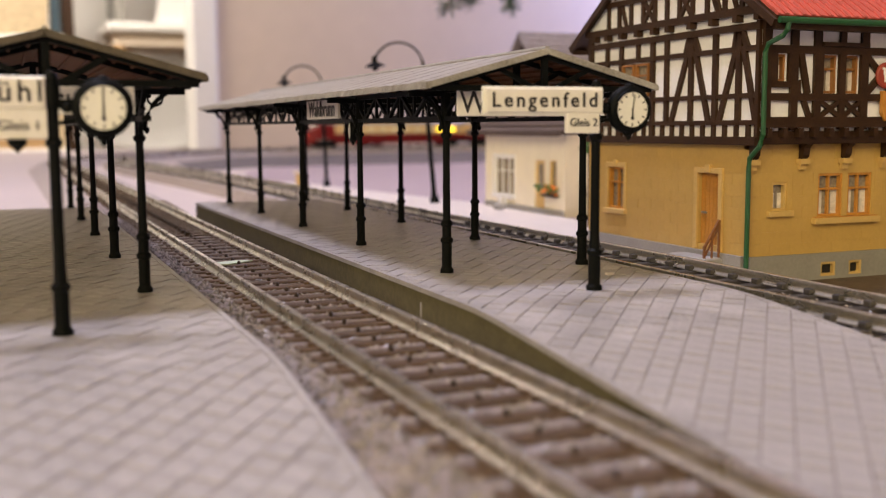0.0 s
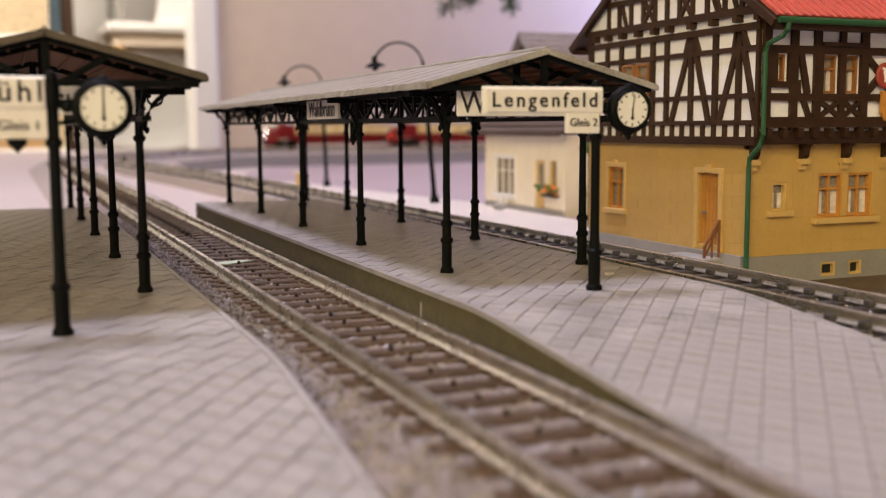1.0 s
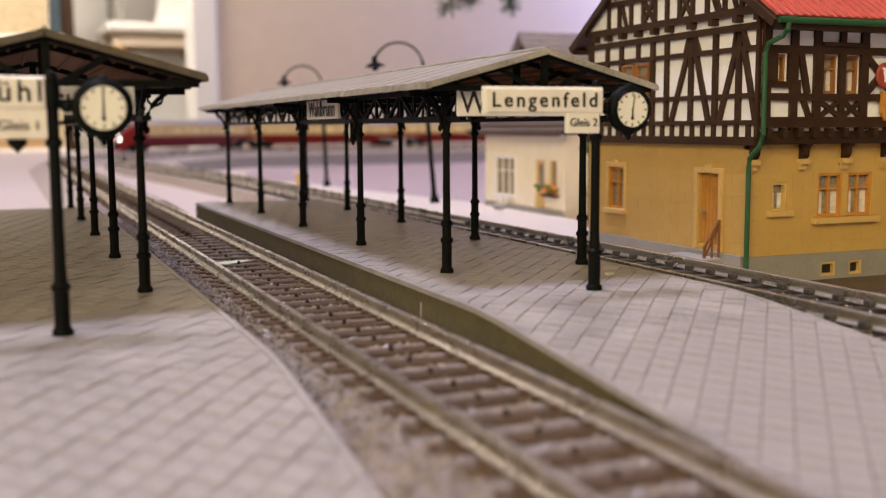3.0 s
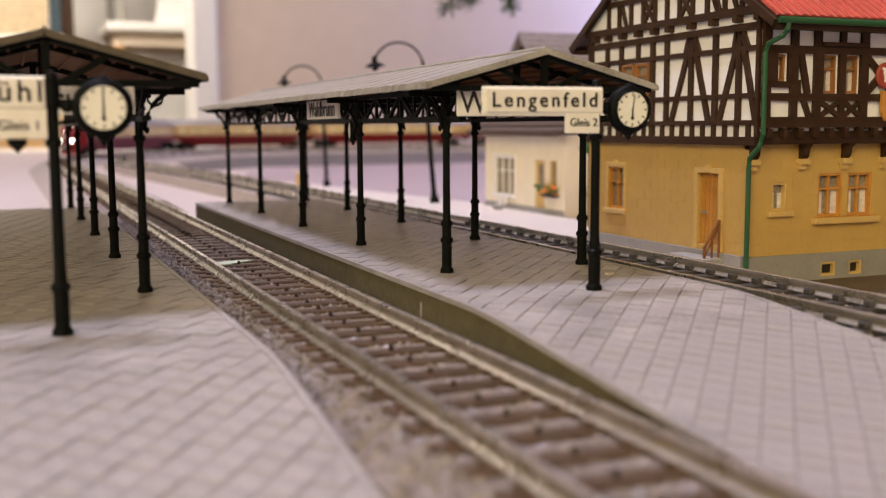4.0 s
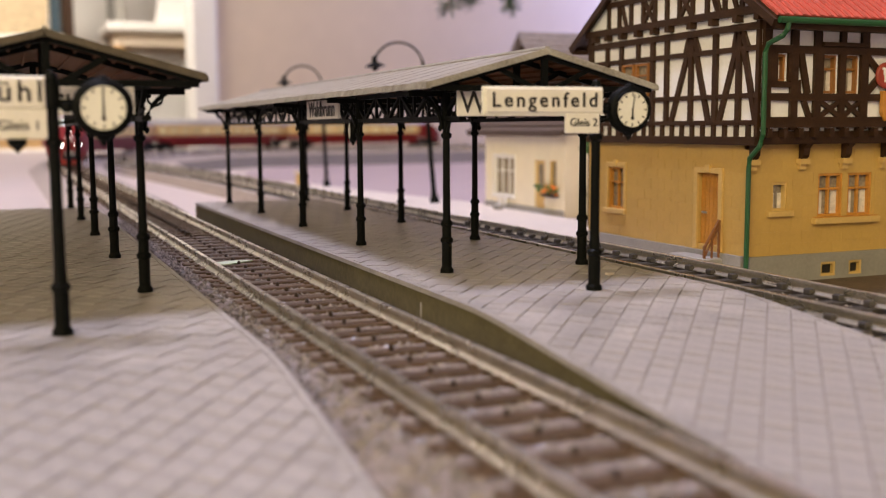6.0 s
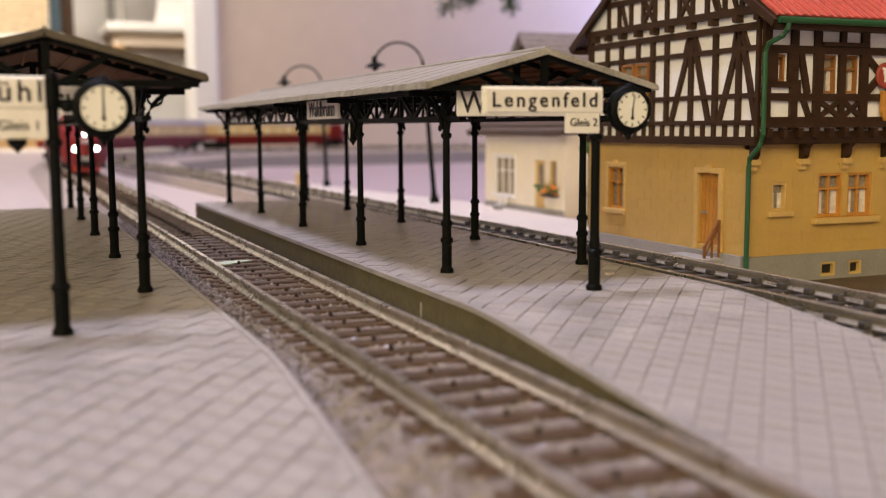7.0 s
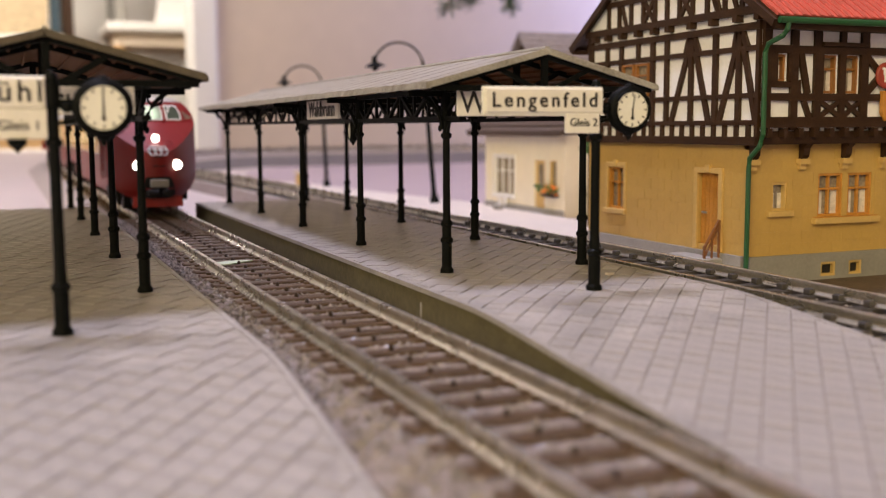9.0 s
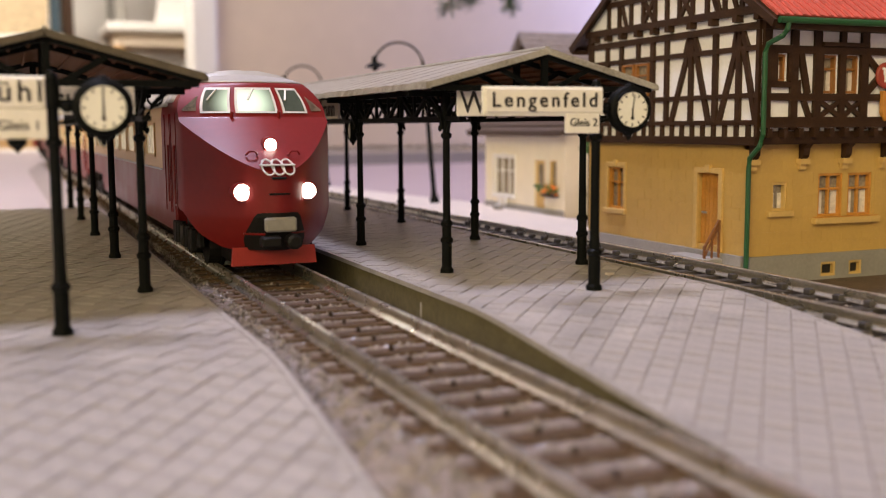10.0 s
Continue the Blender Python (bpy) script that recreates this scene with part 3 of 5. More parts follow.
    tube(bm, [(0, y0, ridge + 0.05), (0, y1, ridge + 0.05)], 0.55, 8)
    part("ridge_roll", bm, M_ROOFC, t)
    return t


def name_board(words, x, y, z, facing, height, length, letter, label, z_hang=38.3):
    """A hanging board with raised words and two hangers."""
    t = thing("station_name_board", label, "station sign", x, y, z, facing, group="station name boards")
    part("board", boxed(-length / 2, length / 2, -0.35, 0.35, -height / 2, height / 2, 0.12), M_SIGN, t)
    text("lettering", words, letter, (0, -0.4, 0), M_INK, t, bold=0.012, narrow=0.92)
    for u in (-length * 0.36, length * 0.36):
        part("hanger", boxed(u - 0.3, u + 0.3, 0.0, 0.6, height / 2 - 0.6, z_hang - z), M_IRON, t)
    return t


def clock(parent, x, z, minute):
    """A round double-faced platform clock on its arm."""
    m = Matrix.Translation((x, 0, z)) @ Matrix.Rotation(math.pi / 2, 4, "X")
    bm = bmesh.new()
    lathe(bm, [(3.3, -1.25), (4.15, -1.1), (4.35, -0.5), (4.35, 0.5), (4.15, 1.1), (3.3, 1.25)], seg=36, m=m)
    case = part("clock_case", bm, M_IRON, parent, "black round clock case", True)
    for f in case.data.polygons:
        f.use_smooth = True
    for sgn in (1, -1):
        bm = bmesh.new()
        lathe(bm, [(3.32, 1.2 * sgn), (3.32, 1.32 * sgn)], seg=36, m=m)
        part("dial", bm, M_DIAL, case, "cream clock dial")
        bm = bmesh.new()
        tube(bm, [(x + 3.45 * math.cos(a), -1.3 * sgn, z + 3.45 * math.sin(a)) for a in [k * math.pi / 18 for k in range(37)]], 0.28, 6)
        part("bezel", bm, M_IRON, case)
    bm = bmesh.new()
    for k in range(12):
        a = k * math.pi / 6
        d = Vector((math.sin(a), 0, math.cos(a)))
        c0 = Vector((x, -1.36, z))
        beam(bm, c0 + d * 2.45, c0 + d * 3.0, 0.24, 0.06, (0, 1, 0))
    part("hour_marks", bm, M_INK, case)
    bm = bmesh.new()
    for a, l0, l1, w in ((minute, -0.7, 2.75, 0.2), (181.0, -0.2, 1.6, 0.3)):
        d = Vector((math.sin(radians(a)), 0, math.cos(radians(a))))
        c0 = Vector((x, -1.42, z))
        beam(bm, c0 + d * l0, c0 + d * l1, w, 0.06, (0, 1, 0))
        if a == 181.0:
            cyl(bm, c0 + d * 1.55 + Vector((0, 0.03, 0)), c0 + d * 1.55 - Vector((0, 0.03, 0)), 0.34, seg=10)
    part("pointers", bm, M_INK, case)
    bm = bmesh.new()
    lathe(bm, [(1.3, -3.9), (0.95, -4.6), (0.5, -4.9), (0.5, -5.2), (0.12, -5.6)], (x, 0, z), 10)
    lathe(bm, [(1.2, 3.9), (0.9, 4.5), (0.35, 4.8)], (x, 0, z), 10)
    part("finial", bm, M_IRON, case)


def sign_post(x, y, side, words, track_no, minute, label):
    """A post with a name board and platform number on one side and a clock on the other."""
    t = thing("sign_post", label, "station sign", x, y, 0.7, group="platform sign posts")
    bm = bmesh.new()
    lathe(bm, [(1.75, 0), (1.75, 0.7), (1.3, 1.2), (1.3, 6.4), (1.65, 6.7), (1.65, 7.3), (1.15, 7.7), (1.0, 10.5), (0.95, 27.4), (1.4, 27.7), (1.4, 28.4), (0.95, 28.8),
               (0.95, 33.0), (1.3, 33.2), (1.3, 36.2), (1.0, 36.5), (1.15, 37.2), (0.8, 38.1), (0.2, 38.3)], seg=12)
    for v in bm.verts:
        v.co.x *= 0.86
        v.co.y *= 0.86
    part("post", bm, M_IRON, t)
    if side == "full":
        b = part("name_board", boxed(-22.8, 0.5, -1.75, -0.95, 32.4, 36.7, 0.2), M_SIGN, t, "white board with black letters")
        text("lettering", words, 2.6, (-11.2, -1.82, 34.55), M_INK, b, spread=1.32, bold=0.035)
        part("name_board_edge", boxed(-23.1, 0.6, -1.35, -0.55, 32.1, 37.0, 0.1), M_DIAL, t)
    else:
        b = part("name_board", boxed(-22.8, -0.9, -1.1, -0.3, 33.0, 37.3, 0.2), M_SIGN, t, "white board with black letters")
        text("lettering", words, 3.0, (-4.3, -1.15, 35.2), M_INK, b, spread=1.25, bold=0.035)
        part("name_board_edge", boxed(-23.1, -0.8, -0.75, 0.0, 32.8, 37.5, 0.1), M_DIAL, t)
    zb = 28.75 if side == "full" else 28.6
    xa, xb = (-6.9, -0.2) if side == "full" else (-8.2, -0.8)
    yy = -1.75 if side == "full" else -1.1
    b2 = part("number_board", boxed(xa, xb, yy, yy + 1.1, zb, zb + (3.6 if side == "full" else 4.3), 0.15), M_SIGN, t, "small white platform number board")
    text("lettering", track_no, 1.45, ((xa + xb) / 2, yy - 0.06, zb + 1.9), M_INK, b2)
    if side != "full":
        bm = bmesh.new()
        lathe(bm, [(1.4, 0), (1.2, -0.8), (0.5, -1.4), (0.15, -2.0)], (-4.9, -0.6, zb), 10)
        part("finial", bm, M_IRON, t)
    cxx = 6.9
    bm = bmesh.new()
    beam(bm, (0.8, 0, 33.6), (cxx - 3.9, 0, 33.6), 1.0, 1.4)
    beam(bm, (0.8, 0, 30.8), (cxx - 3.6, 0, 31.4), 0.6, 0.6)
    lathe(bm, [(0.4, -0.9), (0.9, -0.4), (0.9, 0.4), (0.4, 0.9)], (2.0, 0, 33.2), 8)
    part("clock_arm", bm, M_IRON, t)
    clock(t, cxx, 33.0, minute)
    return t


# ---------------------------------------------------------------- buildings
def wall_with_holes(bm, w, h, holes, thick, m):
    """A wall in its own x-z plane, from 0 to w and 0 to h, cut through by holes (x0, x1, z0, z1)."""
    xs = sorted({0, w, *[a for q in holes for a in q[:2]]})
    zs = sorted({0, h, *[a for q in holes for a in q[2:]]})
    for i in range(len(xs) - 1):
        for j in range(len(zs) - 1):
            mx, mz = (xs[i] + xs[i + 1]) / 2, (zs[j] + zs[j + 1]) / 2
            if any(q[0] < mx < q[1] and q[2] < mz < q[3] for q in holes):
                continue
            prism(bm, [(xs[i], zs[j]), (xs[i + 1], zs[j]), (xs[i + 1], zs[j + 1]), (xs[i], zs[j + 1])], thick, m)
    bmesh.ops.remove_doubles(bm, verts=bm.verts, dist=1e-4)
    return bm


def window(parent, m, x0, x1, z0, z1, material, bars_x=1, bars_z=1, curtain=True, sill=True, deep=1.6, surround=None, name="window"):
    """A framed window set in a wall plane. m maps (x, z, outwards) of the wall into the house."""
    def bx(bm, a, b, c, d, e, f, bev=0.08):
        r = bmesh.new()
        box(r, a, b, e, f, c, d, bev)
        r.transform(m @ Matrix(((1, 0, 0, 0), (0, 0, 1, 0), (0, 1, 0, 0), (0, 0, 0, 1))))
        tmp = bpy.data.meshes.new("tmp")
        r.to_mesh(tmp)
        r.free()
        bm.from_mesh(tmp)
        bpy.data.meshes.remove(tmp)
    w = 0.65
    bm = bmesh.new()
    loops = []
    for o in (-0.3, -deep):
        for a, b, c, d in ((x0, x1, z0, z1), (x0 + w, x1 - w, z0 + w, z1 - w)):
            loops.append([bm.verts.new(m @ Vector((x, z, o))) for x, z in ((a, c), (b, c), (b, d), (a, d))])
    for p, q in ((0, 1), (1, 3), (3, 2), (2, 0)):
        for k in range(4):
            bm.faces.new((loops[p][k], loops[p][(k + 1) % 4], loops[q][(k + 1) % 4], loops[q][k]))
    wdw = part(name, bm, material, parent)
    for k in range(bars_x):
        xm = x0 + (x1 - x0) * (k + 1) / (bars_x + 1)
        bm = bmesh.new()
        bx(bm, xm - 0.28, xm + 0.28, z0 + w, z1 - w, -deep, -0.55)
        part("glazing_bar", bm, material, wdw)
    for k in range(bars_z):
        zm = z0 + (z1 - z0) * ((k + 1) / (bars_z + 1) if bars_z > 1 else 0.64)
        bm = bmesh.new()
        bx(bm, x0 + w, x1 - w, zm - 0.3, zm + 0.3, -deep, -0.5)
        part("glazing_bar", bm, material, wdw)
    bm = bmesh.new()
    bx(bm, x0, x1, z0, z1, -deep - 0.5, -deep - 0.1, 0)
    # Cellar panes are black: the dark of the openings is put into the colour.
    part("pane", bm, M_INK if name == "cellar_window" else M_GLASS, wdw)
    if curtain:
        for a, b in ((x0 + w, x0 + w + (x1 - x0) * 0.24), (x1 - w - (x1 - x0) * 0.24, x1 - w)):
            bm = bmesh.new()
            bx(bm, a, b, z0 + w, z0 + (z1 - z0) * 0.62, -deep - 0.1, -deep + 0.1, 0)
            part("curtain", bm, M_CURTAIN, wdw, "pale net curtain")
    if surround:
        bm = bmesh.new()
        for a, b, c, d in ((x0 - 1.3, x0, z0, z1), (x1, x1 + 1.3, z0, z1), (x0 - 1.3, x1 + 1.3, z1, z1 + 1.5)):
            bx(bm, a, b, c, d, -0.2, 0.55, 0.15)
        bx(bm, (x0 + x1) / 2 - 0.8, (x0 + x1) / 2 + 0.8, z1 + 0.2, z1 + 2.2, -0.2, 0.85, 0.15)
        part("surround", bm, surround, wdw)
    if sill:
        bm = bmesh.new()
        bx(bm, x0 - 1.6, x1 + 1.6, z0 - 1.5, z0, -0.3, 1.3, 0.2)
        part("sill", bm, surround or material, wdw)
    return wdw


def station_house():
    """A half-timbered house: ochre ashlar ground floor, framed upper floors, red tiled roof with its gable towards the line."""
    X, Y, L, W = 123.0, 219.0, 80.0, 96.0
    t = thing("half_timbered_house", "half-timbered model house with ochre ground floor and red roof", "house", X, Y, GROUND)
    g = -GROUND
    # wall planes: left gable wall faces -x, front wall faces -y
    def left(a, z, o=0.0):
        return Matrix(((0, 0, -1, -o), (1, 0, 0, a), (0, 1, 0, z), (0, 0, 0, 1)))
    def front(b, z, o=0.0):
        return Matrix(((1, 0, 0, b), (0, 0, -1, -o), (0, 1, 0, z), (0, 0, 0, 1)))
    # plinth
    cells = [(23.2, 28.3, 1.4, 5.2), (32.8, 37.3, 1.4, 5.2)]
    bm = bmesh.new()
    wall_with_holes(bm, W, 7.6, cells, 2.5, Matrix(((1, 0, 0, 0), (0, 0, -1, 1.6), (0, 1, 0, 0), (0, 0, 0, 1))))
    box(bm, -0.9, 2.0, 1.65, L + 0.5, 0, 7.6)
    part("plinth", bm, M_PLINTH, t, "grey rendered plinth")
    for q in cells:
        window(t, front(0, 0, 0.9), q[0], q[1], q[2], q[3], M_TRIM, 0, 0, False, False, 1.4, name="cellar_window")
    gf0, gf1 = 7.6, 37.0
    lw = [(58.9, 68.0, 15.9, 28.7)]
    door = (11.9, 21.2, 9.3, 28.6)
    bm = bmesh.new()
    wall_with_holes(bm, L, gf1, [lw[0], door, (0, L, 0, gf0)], 2.4, Matrix(((0, 0, 1, 0), (1, 0, 0, 0), (0, 1, 0, 0), (0, 0, 0, 1))))
    fw = [(7.2, 12.0, 19.2, 26.6), (22.2, 30.4, 17.2, 28.6), (32.2, 40.4, 17.2, 28.6), (52.0, 60.2, 17.2, 28.6), (62, 70.2, 17.2, 28.6)]
    wall_with_holes(bm, W, gf1, fw + [(0, W, 0, gf0)], 2.4, Matrix(((1, 0, 0, 0), (0, 0, 1, 0), (0, 1, 0, 0), (0, 0, 0, 1))))
    part("ground_floor_wall", bm, M_STUCCO, t, "ochre moulded stone wall")
    # ashlar blocks, slightly proud of the wall
    rnd = random.Random(7)
    for wallm, length, holes in ((left, L, [(lw[0][0] - 1.5, lw[0][1] + 1.5, lw[0][2] - 1.6, lw[0][3] + 2.3), (door[0] - 1.6, door[1] + 1.6, 0, door[3] + 2.4)]),
                                 (front, W, [(q[0] - (1.7 if q[1] - q[0] < 6 else 1.0), q[1] + (1.7 if q[1] - q[0] < 6 else 1.0), q[2] - 1.6, q[3] + 0.6) for q in fw])):
        row, z = 0, gf0 + 0.1
        while z < gf1 - 3.0:
            a = 0.1 - (3.4 if row % 2 else 0.0)
            while a < length:
                lo, hi = max(0.1, a), min(length - 0.1, a + 6.7)
                segs = [(lo, hi)]
                for q in holes:
                    if q[2] < z + 3.0 and q[3] > z:
                        segs = [s for c, d in segs for s in ((c, min(d, q[0])), (max(c, q[1]), d)) if s[1] - s[0] > 0.5]
                for c, d in segs:
                    bm = bmesh.new()
                    o = 0.05 + rnd.random() * 0.04
                    prism(bm, [(0.03, 0.04), (d - c - 0.03, 0.04), (d - c - 0.03, 3.0), (0.03, 3.0)], o, wallm(c, z))
                    part("ashlar_block", bm, M_STUCCO, t)
                a += 6.8
            z += 3.05
            row += 1
    for q in lw:
        window(t, left(0, 0), *q, M_WOODO, 1, 1, False, True, 1.5, M_TRIM)
    for q in fw:
        window(t, front(0, 0), *q, M_WOODO if q[1] - q[0] > 6 else M_TRIM, 1 if q[1] - q[0] > 6 else 0, 1 if q[1] - q[0] > 6 else 0, True, True, 1.6, None)
    for lo, hi in ((22.2, 40.4), (52.0, 70.2)):
        bm = bmesh.new()
        prism(bm, [(lo - 1.9, 15.4), (hi + 1.9, 15.4), (hi + 1.9, 17.0), (lo - 1.9, 17.0)], 1.7, front(0, 0))
        part("window_ledge", bm, M_TRIM, t)
    # door
    bm = bmesh.new()
    prism(bm, [(door[0], door[2]), (door[1], door[2]), (door[1], door[3]), (door[0], door[3])], 0.9, left(0, 0, -1.9))
    d = part("door", bm, M_WOODO, t, "orange-brown plank door")
    for k in range(5):
        bm = bmesh.new()
        a = door[0] + 0.4 + k * 1.72
        prism(bm, [(a, door[2] + 0.4), (a + 1.55, door[2] + 0.4), (a + 1.55, door[3] - 0.4), (a, door[3] - 0.4)], 0.25, left(0, 0, -1.0))
        part("plank", bm, M_WOODO, d)
    bm = bmesh.new()
    prism(bm, [(18.2, 17.6), (20.2, 17.6), (20.2, 18.1), (18.2, 18.1)], 0.6, left(0, 0, -0.8))
    part("handle", bm, M_CHROME, d)
    bm = bmesh.new()
    for q in ((door[0] - 1.5, door[0], 7.8, door[3]), (door[1], door[1] + 1.5, 7.8, door[3]), (door[0] - 1.5, door[1] + 1.5, door[3], door[3] + 1.4)):
        prism(bm, [(q[0], q[2]), (q[1], q[2]), (q[1], q[3]), (q[0], q[3])], 0.7, left(0, 0))
    prism(bm, [(15.6, door[3] + 0.2), (17.5, door[3] + 0.2), (17.5, door[3] + 2.2), (15.6, door[3] + 2.2)], 1.0, left(0, 0))
    part("door_surround", bm, M_TRIM, t)
    bm = bmesh.new()
    box(bm, -6.5, -0.95, 9.0, 25.5, 0, 6.4, 0.3)
    part("door_step", bm, M_PLINTH, t)
    for a in (10.6,):
        bm = bmesh.new()
        beam(bm, (-1.0, a, 16.4), (-5.6, a, 9.2), 0.6, 0.6)
        beam(bm, (-5.6, a, 6.4), (-5.6, a, 9.6), 0.6, 0.6, (1, 0, 0))
        beam(bm, (-3.2, a, 6.4), (-3.2, a, 12.9), 0.45, 0.45, (1, 0, 0))
        beam(bm, (-1.0, a, 16.4), (-1.0, a, 6.4), 0.55, 0.55, (1, 0, 0))
        beam(bm, (-5.4, a, 6.9), (-1.2, a, 14.6), 0.4, 0.4)
        part("stair_railing", bm, M_RAILING, t, "small brown wooden railing")
    # corbels under the jetty
    for b in (-1.2, 14.6, 28.6, 42.2, 56.0, 70.0, 84.0):
        bm = bmesh.new()
        prism(bm, [(b, 31.2), (b + 3.0, 31.2), (b + 3.0, 32.6), (b, 32.6)], 2.0, front(0, 0))
        prism(bm, [(b + 0.5, 29.8), (b + 2.5, 29.8), (b + 2.5, 31.2), (b + 0.5, 31.2)], 1.1, front(0, 0))
        part("corbel", bm, M_TRIM, t)
        bm = bmesh.new()
        prism(bm, [(0.4, 0), (1.4, 0), (2.2, 1.0), (2.4, 2.8), (3.4, 3.6), (3.6, 5.2), (0.4, 5.2)], 2.0, Matrix(((0, 0, 1, b + 0.5), (-1, 0, 0, 0), (0, 1, 0, 32.6), (0, 0, 0, 1))))
        part("bracket", bm, M_TIMBER, t)
    # upper floors: white infill with the timber frame standing proud of it
    J, RISE = 3.6, 0.655
    up0, up1 = 37.0, 70.9
    mid, e_front, e_back, ez = 38.5, -11.0, 88.0, 66.0
    peak = up1 + (mid + J) * RISE
    bm = bmesh.new()
    prism(bm, [(-J, up0), (L, up0), (L, up1 + 1.0), (mid, peak), (-J, up1)], 2.4, Matrix(((0, 0, 1, -0.2), (1, 0, 0, 0), (0, 1, 0, 0), (0, 0, 0, 1))))
    part("gable_infill", bm, M_PANEL, t, "white plaster infill")
    fwin = [(4.0, 7.4, 52.2, 58.9), (18.6, 23.8, 49.3, 59.0), (26.0, 31.0, 49.3, 59.0), (52, 57.2, 49.3, 59.0), (60, 65.2, 49.3, 59)]
    bm = bmesh.new()
    wall_with_holes(bm, W, up1, [(0, W, 0, up0)] + fwin, 2.4, Matrix(((1, 0, 0, 0), (0, 0, 1, -J), (0, 1, 0, 0), (0, 0, 0, 1))))
    box(bm, 2.4, W, L - 2.4, L, 0, up1)
    box(bm, W - 2.4, W, -J, L, 0, up1)
    part("front_infill", bm, M_PANEL, t, "white plaster infill")
    bm = bmesh.new()
    box(bm, 0.2, W, -J + 0.1, 0.0, up0 - 0.6, up0 - 0.02)
    part("jetty_soffit", bm, M_TIMBER, t)

    def bar(wallm, a0, z0, a1, z1, w=1.5, o=0.75, nm="timber"):
        bm = bmesh.new()
        d = Vector((a1 - a0, z1 - z0)).normalized()
        n = Vector((-d.y, d.x)) * w * 0.49
        p = [(a0 + n.x, z0 + n.y), (a0 - n.x, z0 - n.y), (a1 - n.x, z1 - n.y), (a1 + n.x, z1 + n.y)]
        prism(bm, p, o, wallm(0, 0, 0.2))
        part(nm, bm, M_TIMBER, t)
    G = left
    def gl(z):
        k = max(0.0, (z - up1) / RISE)
        return -J + k, L - k
    for z, w, o in ((37.3, 2.2, 1.5), (41.95, 1.3, 0.8), (48.75, 1.3, 0.8), (60.5, 1.4, 0.8), (65.9, 1.8, 0.95), (69.9, 2.0, 1.5), (78.0, 1.7, 0.95), (86.0, 1.6, 0.9)):
        a, b = gl(z)
        bar(G, a, z, b, z, w, o, "rail_beam")
    for a, z0, z1, w in ((-3.0, 37, 71, 1.3), (14.3, 42, 66, 1.9), (36.5, 42, 66, 1.7), (43.6, 38, 66, 1.9), (60.4, 38, 66, 1.7), (68.5, 42, 66, 1.6), (78.2, 37, 71, 2.4),
                         (4.6, 42, 60.5, 1.8), (25.0, 42, 60.5, 1.7), (51.2, 60.5, 66, 1.5), (52.0, 42, 48.7, 1.5)):
        bar(G, a, z0, a, z1, w, 0.9, "stud")
    a = 0.4
    while a < L - 4:
        bar(G, a, 37.6, a, 41.8, 1.4)
        a += 4.75
    # two tall braces shaped like the letter A
    for c, l0, l1, r0, r1 in ((4.6, 12.4, 5.9, -2.4, 2.6), (25.0, 34.0, 26.9, 17.0, 22.8)):
        bar(G, l0, 42.3, l1, 60.2, 1.7, 0.85, "brace")
        bar(G, r0, 42.3, r1, 60.2, 1.7, 0.85, "brace")
        bar(G, l1 + 0.6, 60.8, c + 0.9, 65.6, 1.7, 0.85, "brace")
        bar(G, r1 - 1.2, 60.8, c - 0.9, 65.6, 1.7, 0.85, "brace")
        bar(G, c, 60.8, c, 65.6, 2.4, 0.85, "brace")
    for lo, hi in ((45.2, 51.6), (53.0, 59.2)):
        window(t, left(0, 0, 1.6), lo, hi, 49.8, 59.4, M_SHADED_FRAME, 0, 1, False, False, 1.2)
    # gable storey
    for a, w in ((4, 1.5), (11, 1.5), (18.5, 1.5), (25, 1.5), (31, 1.5), (37, 1.5), (43, 1.5), (49, 1.5), (55.5, 1.5), (62, 1.5), (68, 1.4)):
        hi = min(78.0, up1 + min(a + J, L - a) * RISE - 1.0)
        if hi > 73.5:
            bar(G, a, 70.6, a, hi, w)
    for lo, hi in ((25.6, 30.4), (43.6, 48.4)):
        bar(G, lo, 71.2, hi, 77.2, 1.2)
        bar(G, hi, 71.2, lo, 77.2, 1.2, 0.82)
    for a, b in ((6, 9), (13, 16), (58, 60.5), (14, 17)):
        bar(G, a, 70.9, b, 77.2, 1.2)
    for a in (16, 24, 32, 48, 56, 64):
        hi = min(86.0, up1 + min(a + J, L - a) * RISE - 1.0)
        if hi > 80:
            bar(G, a, 79.2, a, hi, 1.5)
    for lo in (34.0, 41.0):
        window(t, left(0, 0, 1.6), lo, lo + 5.4, 80.0, 88.4, M_WOODO, 1, 1, False, False, 1.2)
    for a in (-3.6, 4.7, 14.7, 24.4, 34.6, 42.0, 50.4, 59.0, 67.1, 74.5):
        bm = bmesh.new()
        prism(bm, [(a - 0.9, 67.2), (a + 0.9, 67.2), (a + 0.9, 69.0), (a - 0.9, 69.0)], 2.2, left(0, 0, 0.2))
        part("beam_end", bm, M_TIMBER, t)
    # front frame
    F = lambda b, z, o=0.0: front(b, z, J + o)
    # The flat strip at 38.2 paints in the dark space under the jetty.
    for z, w, o in ((38.2, 3.2, 0.15), (41.4, 1.6, 1.9), (42.5, 1.7, 1.2), (48.3, 1.9, 1.0), (60.1, 2.0, 1.0), (67.6, 5.6, 1.3)):
        bar(F, -0.4, z, W, z, w, o, "rail_beam")
    for b, w in ((0.9, 2.4), (9.4, 2.2), (16.8, 2.2), (24.9, 1.8), (32.2, 2.4), (43.6, 2.6), (50.0, 2.2), (58.6, 2.0), (67.0, 2.4), (80, 2.4), (94.8, 2.4)):
        bar(F, b, 40.0, b, 66.0, w, 0.95, "stud")
